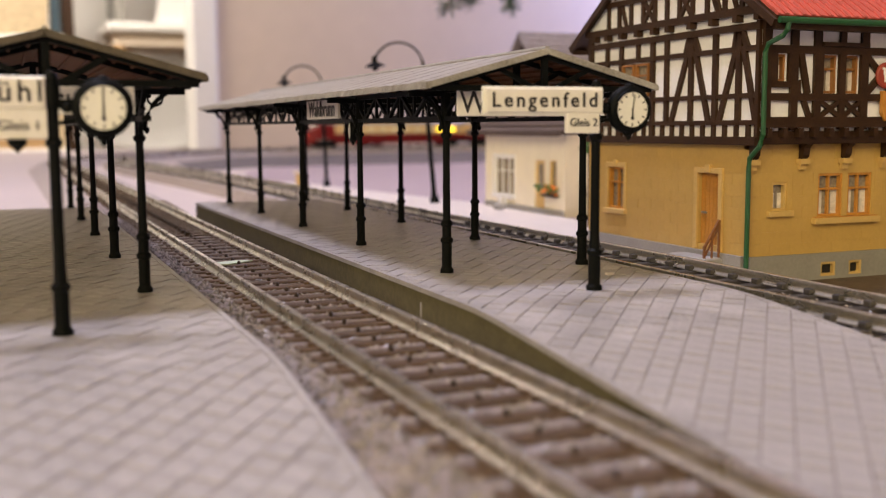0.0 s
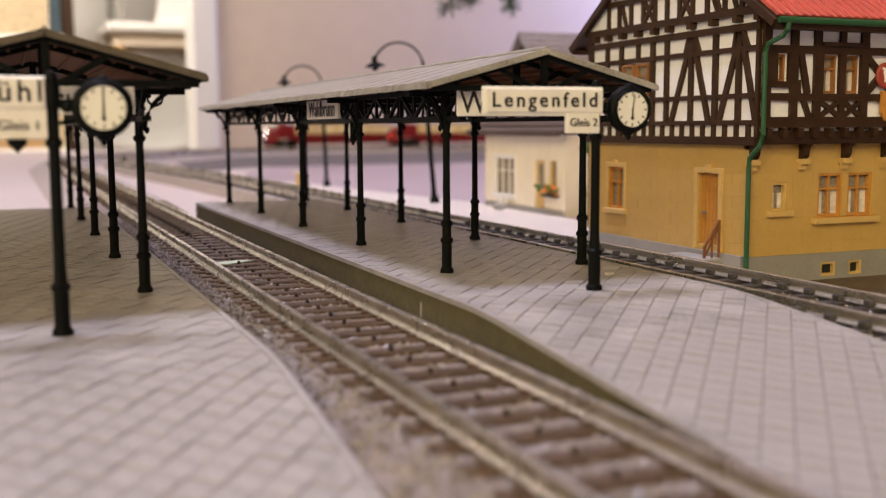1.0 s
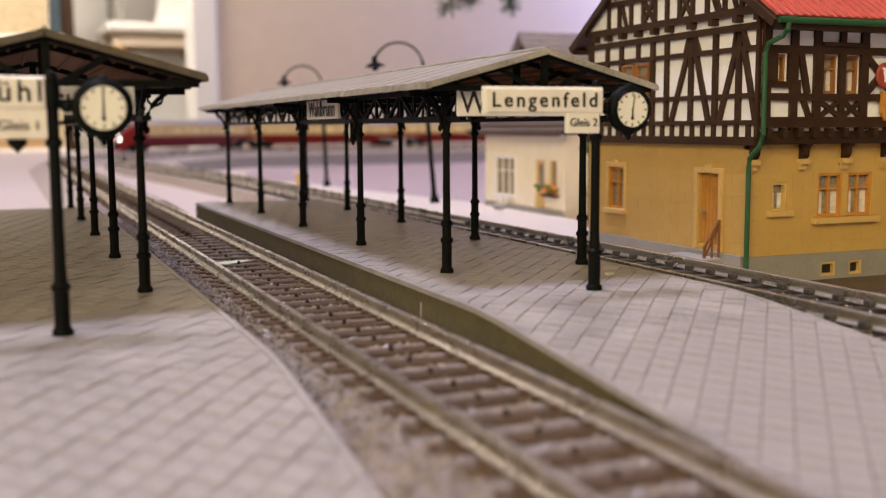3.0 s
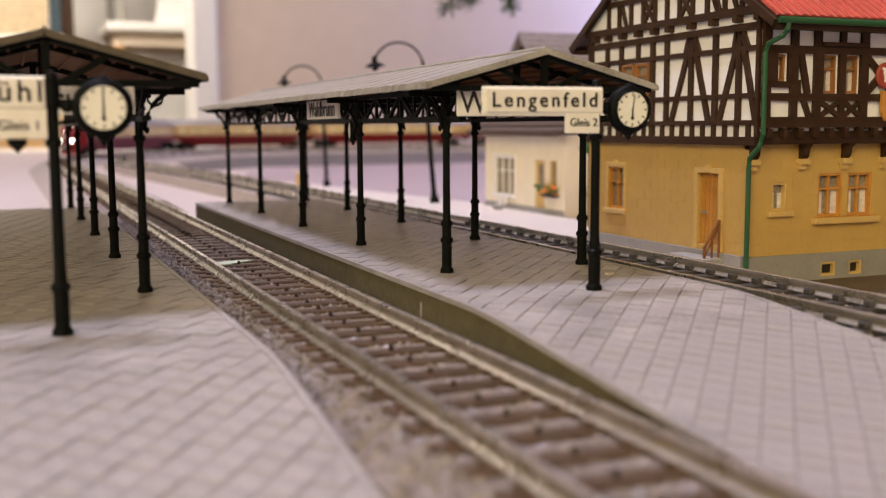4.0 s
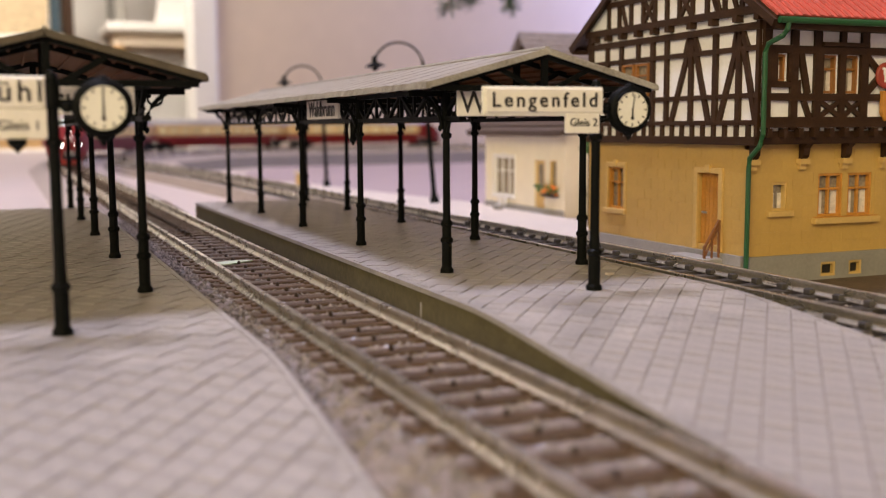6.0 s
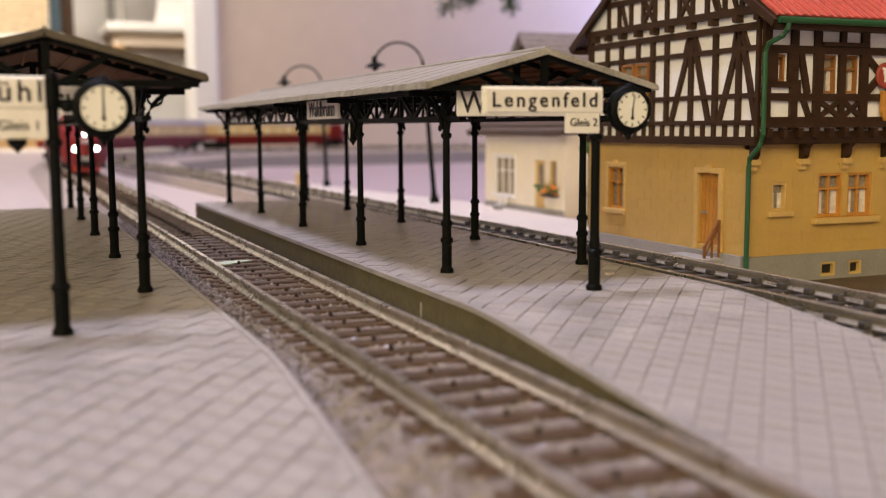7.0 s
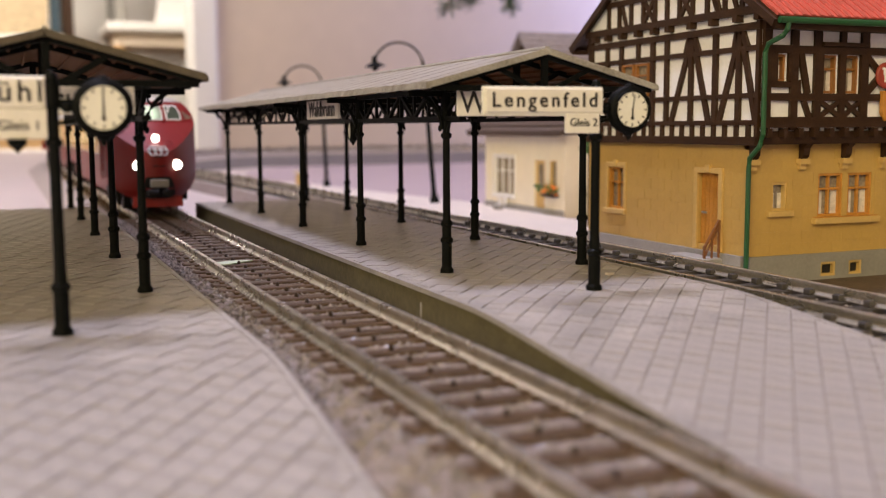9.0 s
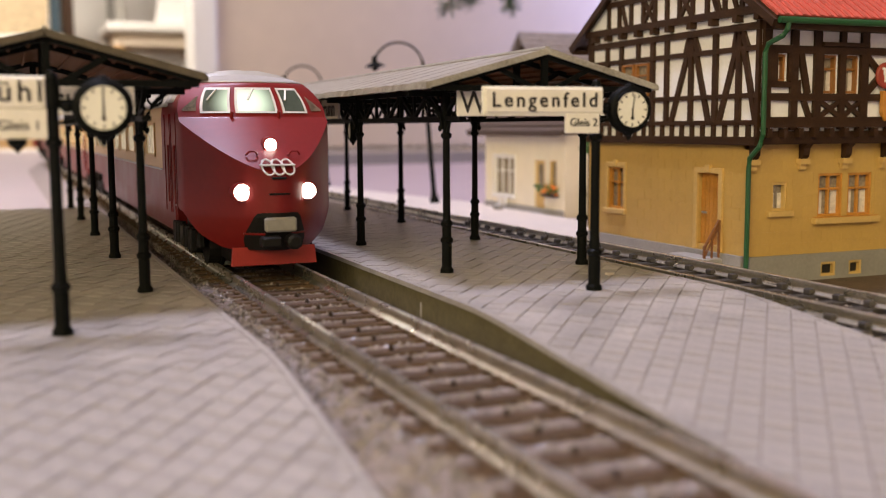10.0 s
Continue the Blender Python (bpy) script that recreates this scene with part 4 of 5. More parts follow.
    for q in fwin:
        window(t, front(0, 0, J - 0.2), *q, M_SHADED_FRAME, 0, 1 if q[1] - q[0] > 4 else 0, True, False, 1.6)
    bar(F, 2.2, 51.4, 8.4, 51.4, 1.6, 0.9, "sill_timber")
    for b, w, z0, z1 in ((3.0, 2.1, 52, 59.6), (8.2, 1.6, 52, 59.6), (18.0, 1.2, 49, 59.6), (24.4, 1.4, 49, 59.6), (31.4, 1.2, 49, 59.6)):
        bar(F, b, z0, b, z1, w, 0.9, "window_post")
    bar(F, 11.4, 59.2, 13.8, 49.2, 1.7, 0.9, "brace")
    bar(F, 12.6, 47.4, 14.6, 43.2, 1.4, 0.9, "brace")
    bar(F, 10.8, 52.6, 11.0, 49.2, 1.0, 0.9, "brace")
    for lo, hi in ((18.0, 24.2), (25.6, 31.2)):
        bar(F, lo, 43.4, hi, 47.3, 1.2, 0.85, "brace")
        bar(F, hi, 43.4, lo, 47.3, 1.2, 0.92, "brace")
    bar(F, 33.2, 58.6, 42.8, 49.6, 1.8, 0.85, "brace")
    bar(F, 33.2, 49.6, 42.8, 58.6, 1.8, 0.92, "brace")
    bar(F, 17.6, 61.6, 32.6, 61.6, 1.0, 1.9, "ledge")
    b = 0.5
    while b < W - 2:
        bm = bmesh.new()
        prism(bm, [(b, 38.2), (b + 1.5, 38.2), (b + 1.5, 40.5), (b, 40.5)], 2.0, front(0, 0, J + 0.2))
        part("beam_end", bm, M_TIMBER, t)
        b += 4.9
    # sign with crest, on its bracket
    bm = bmesh.new()
    lathe(bm, [(3.1, 0), (3.4, 0.3), (3.4, 0.8), (3.1, 1.1)], seg=28, m=Matrix.Translation((38.6, -J - 1.2, 54.0)) @ Matrix.Rotation(math.pi / 2, 4, "X"))
    crest = part("crest_disc", bm, M_CREST, t, "round red sign disc with a white animal shape")
    bm = bmesh.new()
    zc = 53.9
    for x, z, w, h in ((38.5, zc + 0.1, 2.2, 0.9), (37.5, zc + 1.0, 0.8, 1.5), (37.2, zc + 1.8, 1.1, 0.6), (37.7, zc - 0.9, 0.5, 1.6), (39.3, zc - 0.9, 0.5, 1.5), (39.8, zc + 0.3, 0.5, 1.4)):
        box(bm, x - w / 2, x + w / 2, -J - 2.6, -J - 2.25, z - h / 2, z + h / 2, 0.12)
    part("white_figure", bm, M_PANEL, crest)
    bm = bmesh.new()
    prism(bm, [(-2.2, 8.6), (2.2, 8.6), (2.0, 3.0), (1.2, 1.2), (0, 0), (-1.2, 1.2), (-2.0, 3.0)], 1.1, Matrix(((1, 0, 0, 39.6), (0, 0, -1, -J - 1.0), (0, 1, 0, 41.4), (0, 0, 0, 1))))
    part("shop_sign", bm, M_WOODO, t, "golden brown hanging sign board")
    # roof: slopes fall to front and back, ridge across
    vo = 2.2
    ridge = ez + (mid - e_front) * RISE
    for edge in (e_front, e_back):
        bm = bmesh.new()
        pts = [(edge, ez), (mid, ridge), (mid, ridge + 2.0), (edge, ez + 1.6)]
        prism(bm, pts, W + vo + 4, Matrix(((0, 0, 1, -vo), (1, 0, 0, 0), (0, 1, 0, 0), (0, 0, 0, 1))))
        sl = part("roof_slope", bm, M_TILE, t, "red tiled roof slope")
        sl.data.materials.append(M_TIMBER)
        for f in sl.data.polygons:
            if f.normal.z < 0.1:
                f.material_index = 1
        bm = bmesh.new()
        beam(bm, (-vo - 0.5, edge, ez - 0.3), (-vo - 0.5, mid, ridge - 0.3), 1.9, 1.0, (1, 0, 0))
        part("verge_board", bm, M_TIMBER, t)
        bm = bmesh.new()
        sg = 1 if edge < mid else -1
        box(bm, -vo, W + 2, min(edge, edge + sg * 1.0), max(edge, edge + sg * 1.0), ez - 1.6, ez)
        part("fascia", bm, M_TIMBER, t)
    slope = Vector((0, 1, RISE)).normalized()
    up = Vector((0, -RISE, 1)).normalized()
    bm = bmesh.new()
    tw, tl = 2.7, 3.2
    prism(bm, [(-tw / 2 + 0.05, 0), (tw / 2 - 0.05, 0), (tw / 2 - 0.05, tl), (0.9, tl), (-tw / 2 + 0.05, tl)], 0.35, Matrix.Identity(4))
    for k in (-1, 1):
        prism(bm, [(k * tw * 0.36 - 0.3, 0), (k * tw * 0.36 + 0.3, 0), (k * tw * 0.36 + 0.3, tl), (k * tw * 0.36 - 0.3, tl)], 0.7, Matrix.Identity(4))
    tm = mesh_of("roof_tile", bm, M_TILE)
    edge = e_front
    rows, cols = 7, int((W + vo) / tw)
    basis = Matrix(((1, 0, 0, 0), (0, slope.y, up.y, 0), (0, slope.z, up.z, 0), (0, 0, 0, 1)))
    for r in range(rows):
        for c in range(cols):
            q = Vector((-vo + (c + 0.5) * tw, edge, ez + 1.65)) + slope * (r * 2.75 - 0.4)
            ob = new("roof_tile", tm)
            ob.parent = t
            ob.matrix_basis = Matrix.Translation(q * MM) @ basis @ pose(0, 0, 0, 4)
    # gutter and downpipe
    gy, gz = e_front - 1.2, ez + 0.4
    bm = bmesh.new()
    tube(bm, [(-vo, gy, gz), (W + 2, gy, gz)], 0.82, 10)
    part("gutter", bm, M_GREEN, t, "green gutter")
    bm = bmesh.new()
    tube(bm, [(0.6, gy, gz - 0.4), (0.5, gy + 0.3, gz - 2.2), (0.2, gy + 1.4, gz - 3.6), (-0.6, -J - 2.9, 61.2), (-0.9, -J - 2.2, 59.0), (-0.9, -J - 2.2, 39.0), (-1.2, -J - 1.4, 36.0), (-1.6, -1.8, 33.0), (-1.6, -1.5, 30.0), (-1.6, -1.5, 4.0)], 0.66, 10)
    part("downpipe", bm, M_GREEN, t, "green downpipe")


def gatehouse():
    """The small cream house farther along the line."""
    t = thing("small_cream_house", "small cream model house with white window and brown roof", "house", 179, 416, GROUND)
    L, W, H = 84.0, 40.0, 37.5
    def left(a, z, o=0.0):
        return Matrix(((0, 0, -1, -o), (1, 0, 0, a), (0, 1, 0, z), (0, 0, 0, 1)))
    inward = Matrix(((0, 0, 1, 0), (1, 0, 0, 0), (0, 1, 0, 0), (0, 0, 0, 1)))
    win = (50.0, 73.0, 7.6, 26.4)
    door = (19.0, 29.0, 0.8, 25.6)
    lite = (7.5, 14.0, 13.5, 25.8)
    bm = bmesh.new()
    wall_with_holes(bm, L, H, [win, door, lite], 2.2, inward)
    part("wall", bm, M_CREAM, t, "cream rendered wall")
    for q in ((2.2, W, 0, 2.2), (2.2, W, L - 2.2, L), (W - 2.2, W, 2.2, L - 2.2)):
        part("side_wall", boxed(*q, 0, H), M_CREAM, t)
    part("plinth", boxed(-0.6, 0.0, 0, L, 0, 3.6), M_PLINTH, t)
    window(t, left(0, 0), *win, M_WHITE, 2, 1, False, True, 1.4, M_WHITE)
    window(t, left(0, 0), *lite, M_TRIM, 0, 0, False, False, 1.4)
    bm = bmesh.new()
    prism(bm, [(door[0], door[2]), (door[1], door[2]), (door[1], door[3]), (door[0], door[3])], 0.9, left(0, 0, -1.8))
    d = part("door", bm, M_TRIM, t, "yellow wooden door")
    bm = bmesh.new()
    prism(bm, [(21.4, 12.5), (26.2, 12.5), (26.2, 24.0), (21.4, 24.0)], 0.4, left(0, 0, -1.1))
    part("door_light", bm, M_GLASS, d)
    bm = bmesh.new()
    box(bm, -3.5, -0.2, 4.5, 17.0, 9.4, 10.6, 0.2)
    part("flower_shelf", bm, M_TIMBER, t)
    rnd = random.Random(3)
    for nm, m, n in (("flowers", M_FLOWER, 26), ("leaves", M_LEAF, 34)):
        bm = bmesh.new()
        for _ in range(n):
            c = Vector((rnd.uniform(-3.6, -0.8), rnd.uniform(4.5, 22 if m is M_LEAF else 15), rnd.uniform(10.4, 14.5)))
            bmesh.ops.create_icosphere(bm, subdivisions=1, radius=rnd.uniform(0.5, 1.0), matrix=Matrix.Translation(c))
        part(nm, bm, m, t)
    bm = bmesh.new()
    for a, h in ((58, 3.5), (64, 3.0)):
        box(bm, -2.2, -0.4, a - 1, a + 1, win[2] - 1.5 - h, win[2] - 1.5, 0.3)
    part("sill_bracket", bm, M_WHITE, t)
    # roof: ridge along the line, low eave towards the track
    for sgn in (-1, 1):
        bm = bmesh.new()
        ex = -7.0 if sgn < 0 else W + 7.0
        pts = [(ex, H - 0.6), (W / 2, H + 24), (W / 2, H + 26), (ex, H + 1.2)]
        prism(bm, pts, L + 16, Matrix(((1, 0, 0, 0), (0, 0, 1, -8), (0, 1, 0, 0), (0, 0, 0, 1))))
        part("roof_slope", bm, M_BROWNROOF, t, "dark brown shingled roof slope")
    for sgn, y in ((-1, 1.0), (1, L - 1.0)):
        bm = bmesh.new()
        prism(bm, [(0, H), (W, H), (W / 2, H + 21)], 2.0, Matrix(((1, 0, 0, 0), (0, 0, 1, y - 1.0), (0, 1, 0, 0), (0, 0, 0, 1))))
        part("gable", bm, M_TIMBER, t, "dark boarded gable")
    for k in range(9):
        bm = bmesh.new()
        z = H + 1.2 + k * 2.62
        x = -7.0 + k * 2.85
        box(bm, x - 0.6, x + 1.6, -8, L + 8, z + 0.1, z + 0.9)
        part("shingle_course", bm, M_BROWNROOF, t)


def far_house():
    """A grey-roofed house behind the small one, its ridge running away from the line."""
    t = thing("grey_roofed_house", "model house with a grey shingled roof, half hidden", "house", 239, 575, GROUND)
    L, D, H, R = 130.0, 30.0, 65.0, 95.5
    part("wall", boxed(0, L, -D + 4, D - 4, 0, H), M_CREAM, t)
    for sg in (-1, 1):
        bm = bmesh.new()
        prism(bm, [(0, R), (sg * D, H - 2), (sg * D, H), (0, R + 2.2)], L + 8, Matrix(((0, 0, 1, -4), (1, 0, 0, 0), (0, 1, 0, 0), (0, 0, 0, 1))))
        part("roof_slope", bm, M_GREYROOF, t, "grey shingled roof slope")
        for k in range(9):
            a = (k + 0.5) / 9
            bm = bmesh.new()
            y, z = sg * D * a, R + 1.6 - (R - H) * a
            box(bm, -4, L + 4, y - 0.5, y + 0.5, z - 0.2, z + 0.7)
            part("shingle_course", bm, M_GREYROOF, t)
    for x in (0, L - 2):
        bm = bmesh.new()
        prism(bm, [(-D + 4, H), (D - 4, H), (0, R - 1)], 2, Matrix(((0, 0, 1, x), (1, 0, 0, 0), (0, 1, 0, 0), (0, 0, 0, 1))))
        part("gable", bm, M_TIMBER, t, "dark boarded gable")


def arc_lamp(x, y, turn, h, lean):
    """A tall railway lamp with a hooped top and a hanging shade."""
    t = thing("railway_lamp", "tall dark arc lamp with a hooped top", "lamp post", x, y, GROUND, turn, group="hooped lamps")
    t.matrix_basis = pose(x * MM, y * MM, GROUND * MM, 0, -lean, turn)
    bm = bmesh.new()
    lathe(bm, [(2.6, 0), (2.6, 3), (1.6, 5), (1.35, 10), (1.0, h - 12), (0.8, h - 10)], seg=10)
    part("mast", bm, M_IRON, t)
    r = 13.2
    bm = bmesh.new()
    tube(bm, [(-r + r * math.cos(a), 0, h - 12 + r * math.sin(a)) for a in [k * 0.88 * math.pi / 16 for k in range(17)]], 0.62, 8)
    part("hoop", bm, M_IRON, t)
    end = (-1.93 * r, 0, h - 8.6)
    bm = bmesh.new()
    lathe(bm, [(0.5, 4.0), (1.4, 3.0), (1.4, 0.8), (2.2, 0.2), (5.2, -1.3), (5.3, -1.9), (1.8, -2.3), (1.4, -3.6), (0.4, -4.2)], end, 14)
    part("shade", bm, M_IRON, t)


def fence_and_small():
    t = thing("picket_fence", "small dark picket fence panel by the houses", "fence", 163, 372, GROUND)
    for k in range(9):
        bm = bmesh.new()
        prism(bm, [(-0.7, 0), (0.7, 0), (0.7, 17), (0, 19), (-0.7, 17)], 0.7, Matrix(((0, 0, 1, k * 1.2), (1, 0, 0, k * 2.2), (0, 1, 0, 0), (0, 0, 0, 1))))
        part("picket", bm, M_TIMBER, t)
    for z in (5, 14):
        bm = bmesh.new()
        beam(bm, (0.9, -1, z), (10.9, 19, z), 0.6, 1.2)
        part("rail", bm, M_TIMBER, t)
    t = thing("flower_basket", "orange flowers in a hanging green basket", "flowers", 166, 372, GROUND + 34)
    rnd = random.Random(9)
    for nm, m, z0, z1, n in (("blossoms", M_FLOWER, 3, 8, 16), ("leaves", M_LEAF, -4, 4, 24)):
        bm = bmesh.new()
        for _ in range(n):
            bmesh.ops.create_icosphere(bm, subdivisions=1, radius=rnd.uniform(0.7, 1.3), matrix=Matrix.Translation((rnd.uniform(-3, 3), rnd.uniform(-3, 3), rnd.uniform(z0, z1))))
        part(nm, bm, m, t)
    bm = bmesh.new()
    cyl(bm, (0, 0, -34), (0, 0, 0), 0.7)
    part("stake", bm, M_TIMBER, t)
    t = thing("hanging_clock", "black round clock hanging under the canopy girder", "clock")
    t.matrix_basis = pose(31.6 * MM, 263 * MM, 29.9 * MM, 0, 0, -98) @ Matrix.Scale(0.66, 4)
    clock(t, 0, 0.0, 0.0)
    bm = bmesh.new()
    cyl(bm, (0, 0, 3.9), (0, 0, 6.4), 0.6)
    part("hanger", bm, M_IRON, t)
    t = thing("green_sliver", "pale green plastic sliver lying on the sleepers", "plastic chip", -1.6, 260, -2.4, 20)
    bm = bmesh.new()
    prism(bm, [(-5.6, -2.6), (-2.0, -3.4), (6.0, -0.8), (1.6, 1.8), (-4.0, 1.6)], 0.3, Matrix.Identity(4))
    part("sliver", bm, M_SLIVER, t)
    t = thing("white_chip", "tiny white chip lying on the paving", "plastic chip", 60.3, 183.5, 0.7, 30)
    bm = bmesh.new()
    prism(bm, [(-1.2, -0.4), (0.9, -0.6), (0.5, 0.6), (-0.4, 0.9)], 0.5, Matrix.Identity(4))
    part("chip", bm, M_PAPER, t)
    t = thing("dark_stone", "small dark stone on the white path", "stone", 172, 470, GROUND + 0.9)
    bm = bmesh.new()
    bmesh.ops.create_icosphere(bm, subdivisions=2, radius=1.0, matrix=Matrix.Translation((0, 0, 1.4)) @ Matrix.Diagonal((3, 4, 1.6, 1)))
    part("stone", bm, M_PLINTH, t)
    t = thing("white_bollard_box", "small cream box with a white cap beside the line", "box", 143, 735, GROUND)
    part("body", boxed(-3.2, 3.2, -3, 3, 0, 9, 0.4), M_TRIM, t)
    part("cap", boxed(-4.6, 4.6, -4.4, 4.4, 9, 11, 0.4), M_PAPER, t)


# ---------------------------------------------------------------- train
def nose_point(u, z, off=0.0):
    """The skin of the cab end: u from -1 to 1 across, z up. Forward is -y."""
    half = 16.6
    if z > 34:
        k = min(1.0, (z - 34) / 10.6)
        half = 16.6 * math.sqrt(max(0.0, 1 - k ** 1.95)) * 0.98 + 0.34
    elif z < 8:
        half = 16.6 - (8 - z) * 0.55
    x = u * half
    round_ = 21.0 * abs(u) ** 1.75
    low = max(0.0, (12 - z)) * 0.35
    y = round_ + low
    hood = (z - 21.5) * 1.5
    if z > 33.2:
        y = 17.55 + 0.24 * round_ + (z - 33.2) * 0.75 + max(0.0, z - 40.5) ** 1.6 * 1.6
    elif z > 21.5:
        y = y + max(0.0, hood - 0.76 * round_)
    return Vector((x, y - off, z))


def nose_column(u):
    """Heights of one column of the cab skin, with a row along the crease of the hood."""
    foot = 5.2 + 7.6 * max(0.0, (abs(u) - 0.55) / 0.45) ** 2
    crease = min(33.0, 21.5 + 0.76 * 21.0 * abs(u) ** 1.75 / 1.5)
    out = [foot + (crease - foot) * k / 24 for k in range(25)]
    out += [crease + (33.2 - crease) * k / 16 for k in range(1, 17)]
    return out + [33.21 + (44.4 - 33.21) * k / 32 for k in range(33)]


def skin_patch(bm, u0, u1, z0, z1, off, nu=8, nz=6, thick=0.3):
    def grid(o):
        return [[bm.verts.new(nose_point(u0 + (u1 - u0) * i / nu, z0 + (z1 - z0) * j / nz, o)) for i in range(nu + 1)] for j in range(nz + 1)]
    a, b = grid(off), grid(off - thick)
    for j in range(nz):
        for i in range(nu):
            bm.faces.new((a[j][i], a[j][i + 1], a[j + 1][i + 1], a[j + 1][i]))
            bm.faces.new((b[j][i], b[j + 1][i], b[j + 1][i + 1], b[j][i + 1]))
    for j in range(nz):
        for i in (0, nu):
            bm.faces.new((a[j][i], a[j + 1][i], b[j + 1][i], b[j][i]))
    for i in range(nu):
        for j in (0, nz):
            bm.faces.new((a[j][i], a[j][i + 1], b[j][i + 1], b[j][i]))


def car_section(z):
    if z <= 34:
        return 16.6 - max(0.0, 8 - z) * 0.55
    k = (z - 34) / 10.0
    return 16.6 * math.sqrt(max(0.0, 1 - k ** 1.95))


def band(bm, y0, y1, z0, z1, off, n=6):
    """A closed length of coach body between two heights."""
    zs = [z0 + (z1 - z0) * k / n for k in range(n + 1)]
    prof = [(-(car_section(z) + off), z) for z in zs] + [(car_section(z) + off, z) for z in reversed(zs)]
    lo = [bm.verts.new((x, y0, z)) for x, z in prof]
    hi = [bm.verts.new((x, y1, z)) for x, z in prof]
    bm.faces.new(lo)
    bm.faces.new(hi[::-1])
    for k in range(len(prof)):
        q = (k + 1) % len(prof)
        bm.faces.new((lo[k], lo[q], hi[q], hi[k]))


def bogie(parent, y):
    bm = bmesh.new()
    for sgn in (-1, 1):
        box(bm, sgn * 12.2 - 0.8, sgn * 12.2 + 0.8, y - 17, y + 17, 4.0, 7.6, 0.4)
        for e in (-11, 0, 11):
            box(bm, sgn * 13.3 - 0.8, sgn * 13.3 + 0.8, y + e - 2.4, y + e + 2.4, 3.0, 8.2, 0.3)
        for e in (-6, 6):
            cyl(bm, (sgn * 13.2, y + e, 3.4), (sgn * 13.2, y + e, 8.4), 1.1, seg=8)
    box(bm, -12, 12, y - 4, y + 4, 6, 11)
    b = part("bogie", bm, M_BLACK, parent, "black bogie frame")
    for e in (-11, 11):
        for sgn in (-1, 1):
            w = bmesh.new()
            cyl(w, (sgn * 7.4, y + e, 5.6), (sgn * 10.4, y + e, 5.6), 5.6, seg=20)
            cyl(w, (sgn * 6.8, y + e, 5.6), (sgn * 7.6, y + e, 5.6), 6.2, seg=20)
            part("wheel", w, M_BLACK, b, "dark steel wheel")


def coach(label, L, cab, tail, group, lit):
    """One vehicle, standing on the rails, front end at y = 0 and running to +y."""
    t = thing("train_car", label, "train car", group=group)
    b0 = 28.0 if cab else 1.5
    bm = bmesh.new()
    band(bm, b0, L - 1.5, 13.2, 21.0, -0.04, 3)
    part("lower_body", bm, M_RED, t, "dark red lower body side")
    if cab:
        bm = bmesh.new()
        band(bm, b0, b0 + 22, 21.0, 35.8, -0.04, 6)
        part("cab_body", bm, M_RED, t, "dark red cab side")
    c0 = b0 + 22 if cab else b0
    bm = bmesh.new()
    band(bm, c0, L - 1.5, 21.0, 35.8, -0.05, 6)
    part("window_band", bm, M_TCREAM, t, "cream body side")
    bm = bmesh.new()
    band(bm, b0 + (12 if cab else 0), L - 1.5, 35.8, 43.9, 0.12, 8)
    part("roof", bm, M_TROOF, t, "silver-grey roof", True)
    bm = bmesh.new()
    box(bm, -13.5, 13.5, (52 if cab else 40), L - 44, 5.0, 13.2, 0.6)
    part("skirt", bm, M_RED, t)
    n = int((L - c0 - 24) / 22)
    for k in range(n):
        ya = c0 + 12 + k * 22
        for sgn in (-1, 1):
            bm = bmesh.new()
            box(bm, sgn * 16.4 - 0.35, sgn * 16.4 + 0.35, ya, ya + 15, 24.2, 31.6, 0.25)
            w = part("window", bm, M_LITWIN if lit else M_GLASS, t, "lit carriage window" if lit else "")
            bm = bmesh.new()
            for e, f in ((ya - 0.5, ya), (ya + 15, ya + 15.5)):
                box(bm, sgn * 16.65 - 0.25, sgn * 16.65 + 0.25, e, f, 23.7, 32.1)
            for e, f in ((23.7, 24.2), (31.6, 32.1)):
                box(bm, sgn * 16.65 - 0.25, sgn * 16.65 + 0.25, ya - 0.5, ya + 15.5, e, f)
            part("window_frame", bm, M_TCREAM, w)
    for sgn in (-1, 1):
        bm = bmesh.new()
        box(bm, sgn * 16.7 - 0.15, sgn * 16.7 + 0.15, c0, L - 2, 20.7, 21.1)
        part("trim_strip", bm, M_TROOF, t)
        for y in ((27.0, 36.5) if cab else (6.0, L - 14)):
            bm = bmesh.new()
            for e in (0.0, 7.6):
                box(bm, sgn * 16.65 - 0.12, sgn * 16.65 + 0.12, y + e, y + e + 0.35, 11.5, 34.0)
            cyl(bm, (sgn * 17.2, y - 0.8, 14), (sgn * 17.2, y - 0.8, 27), 0.25, seg=6)
            part("side_door", bm, M_RED, t, "cab door seams and grab rail")
    bogie(t, 40 if cab else 32)
    bogie(t, L - 34)
    bm = bmesh.new()
    box(bm, -12, 12, L - 1.6, L + 1.6, 8, 37, 0.4)
    part("gangway", bm, M_BLACK, t, "black gangway bellows")
    if not cab:
        return t
    nu = 64
    cols = [nose_column(-1 + 2 * i / nu) for i in range(nu + 1)]
    nz = len(cols[0]) - 1
    bm = bmesh.new()
    g = [[bm.verts.new(nose_point(-1 + 2 * i / nu, cols[i][j])) for i in range(nu + 1)] for j in range(nz + 1)]
    for j in range(nz):
        for i in range(nu):
            bm.faces.new((g[j][i], g[j][i + 1], g[j + 1][i + 1], g[j + 1][i]))
    for side in (0, nu):
        col = [g[j][side] for j in range(nz + 1)]
        back = [bm.verts.new((v.co.x, max(v.co.y + 0.3, 41.0 if v.co.z > 35.6 else 28.3 if v.co.z > 13 else 24.0), v.co.z)) for v in col]
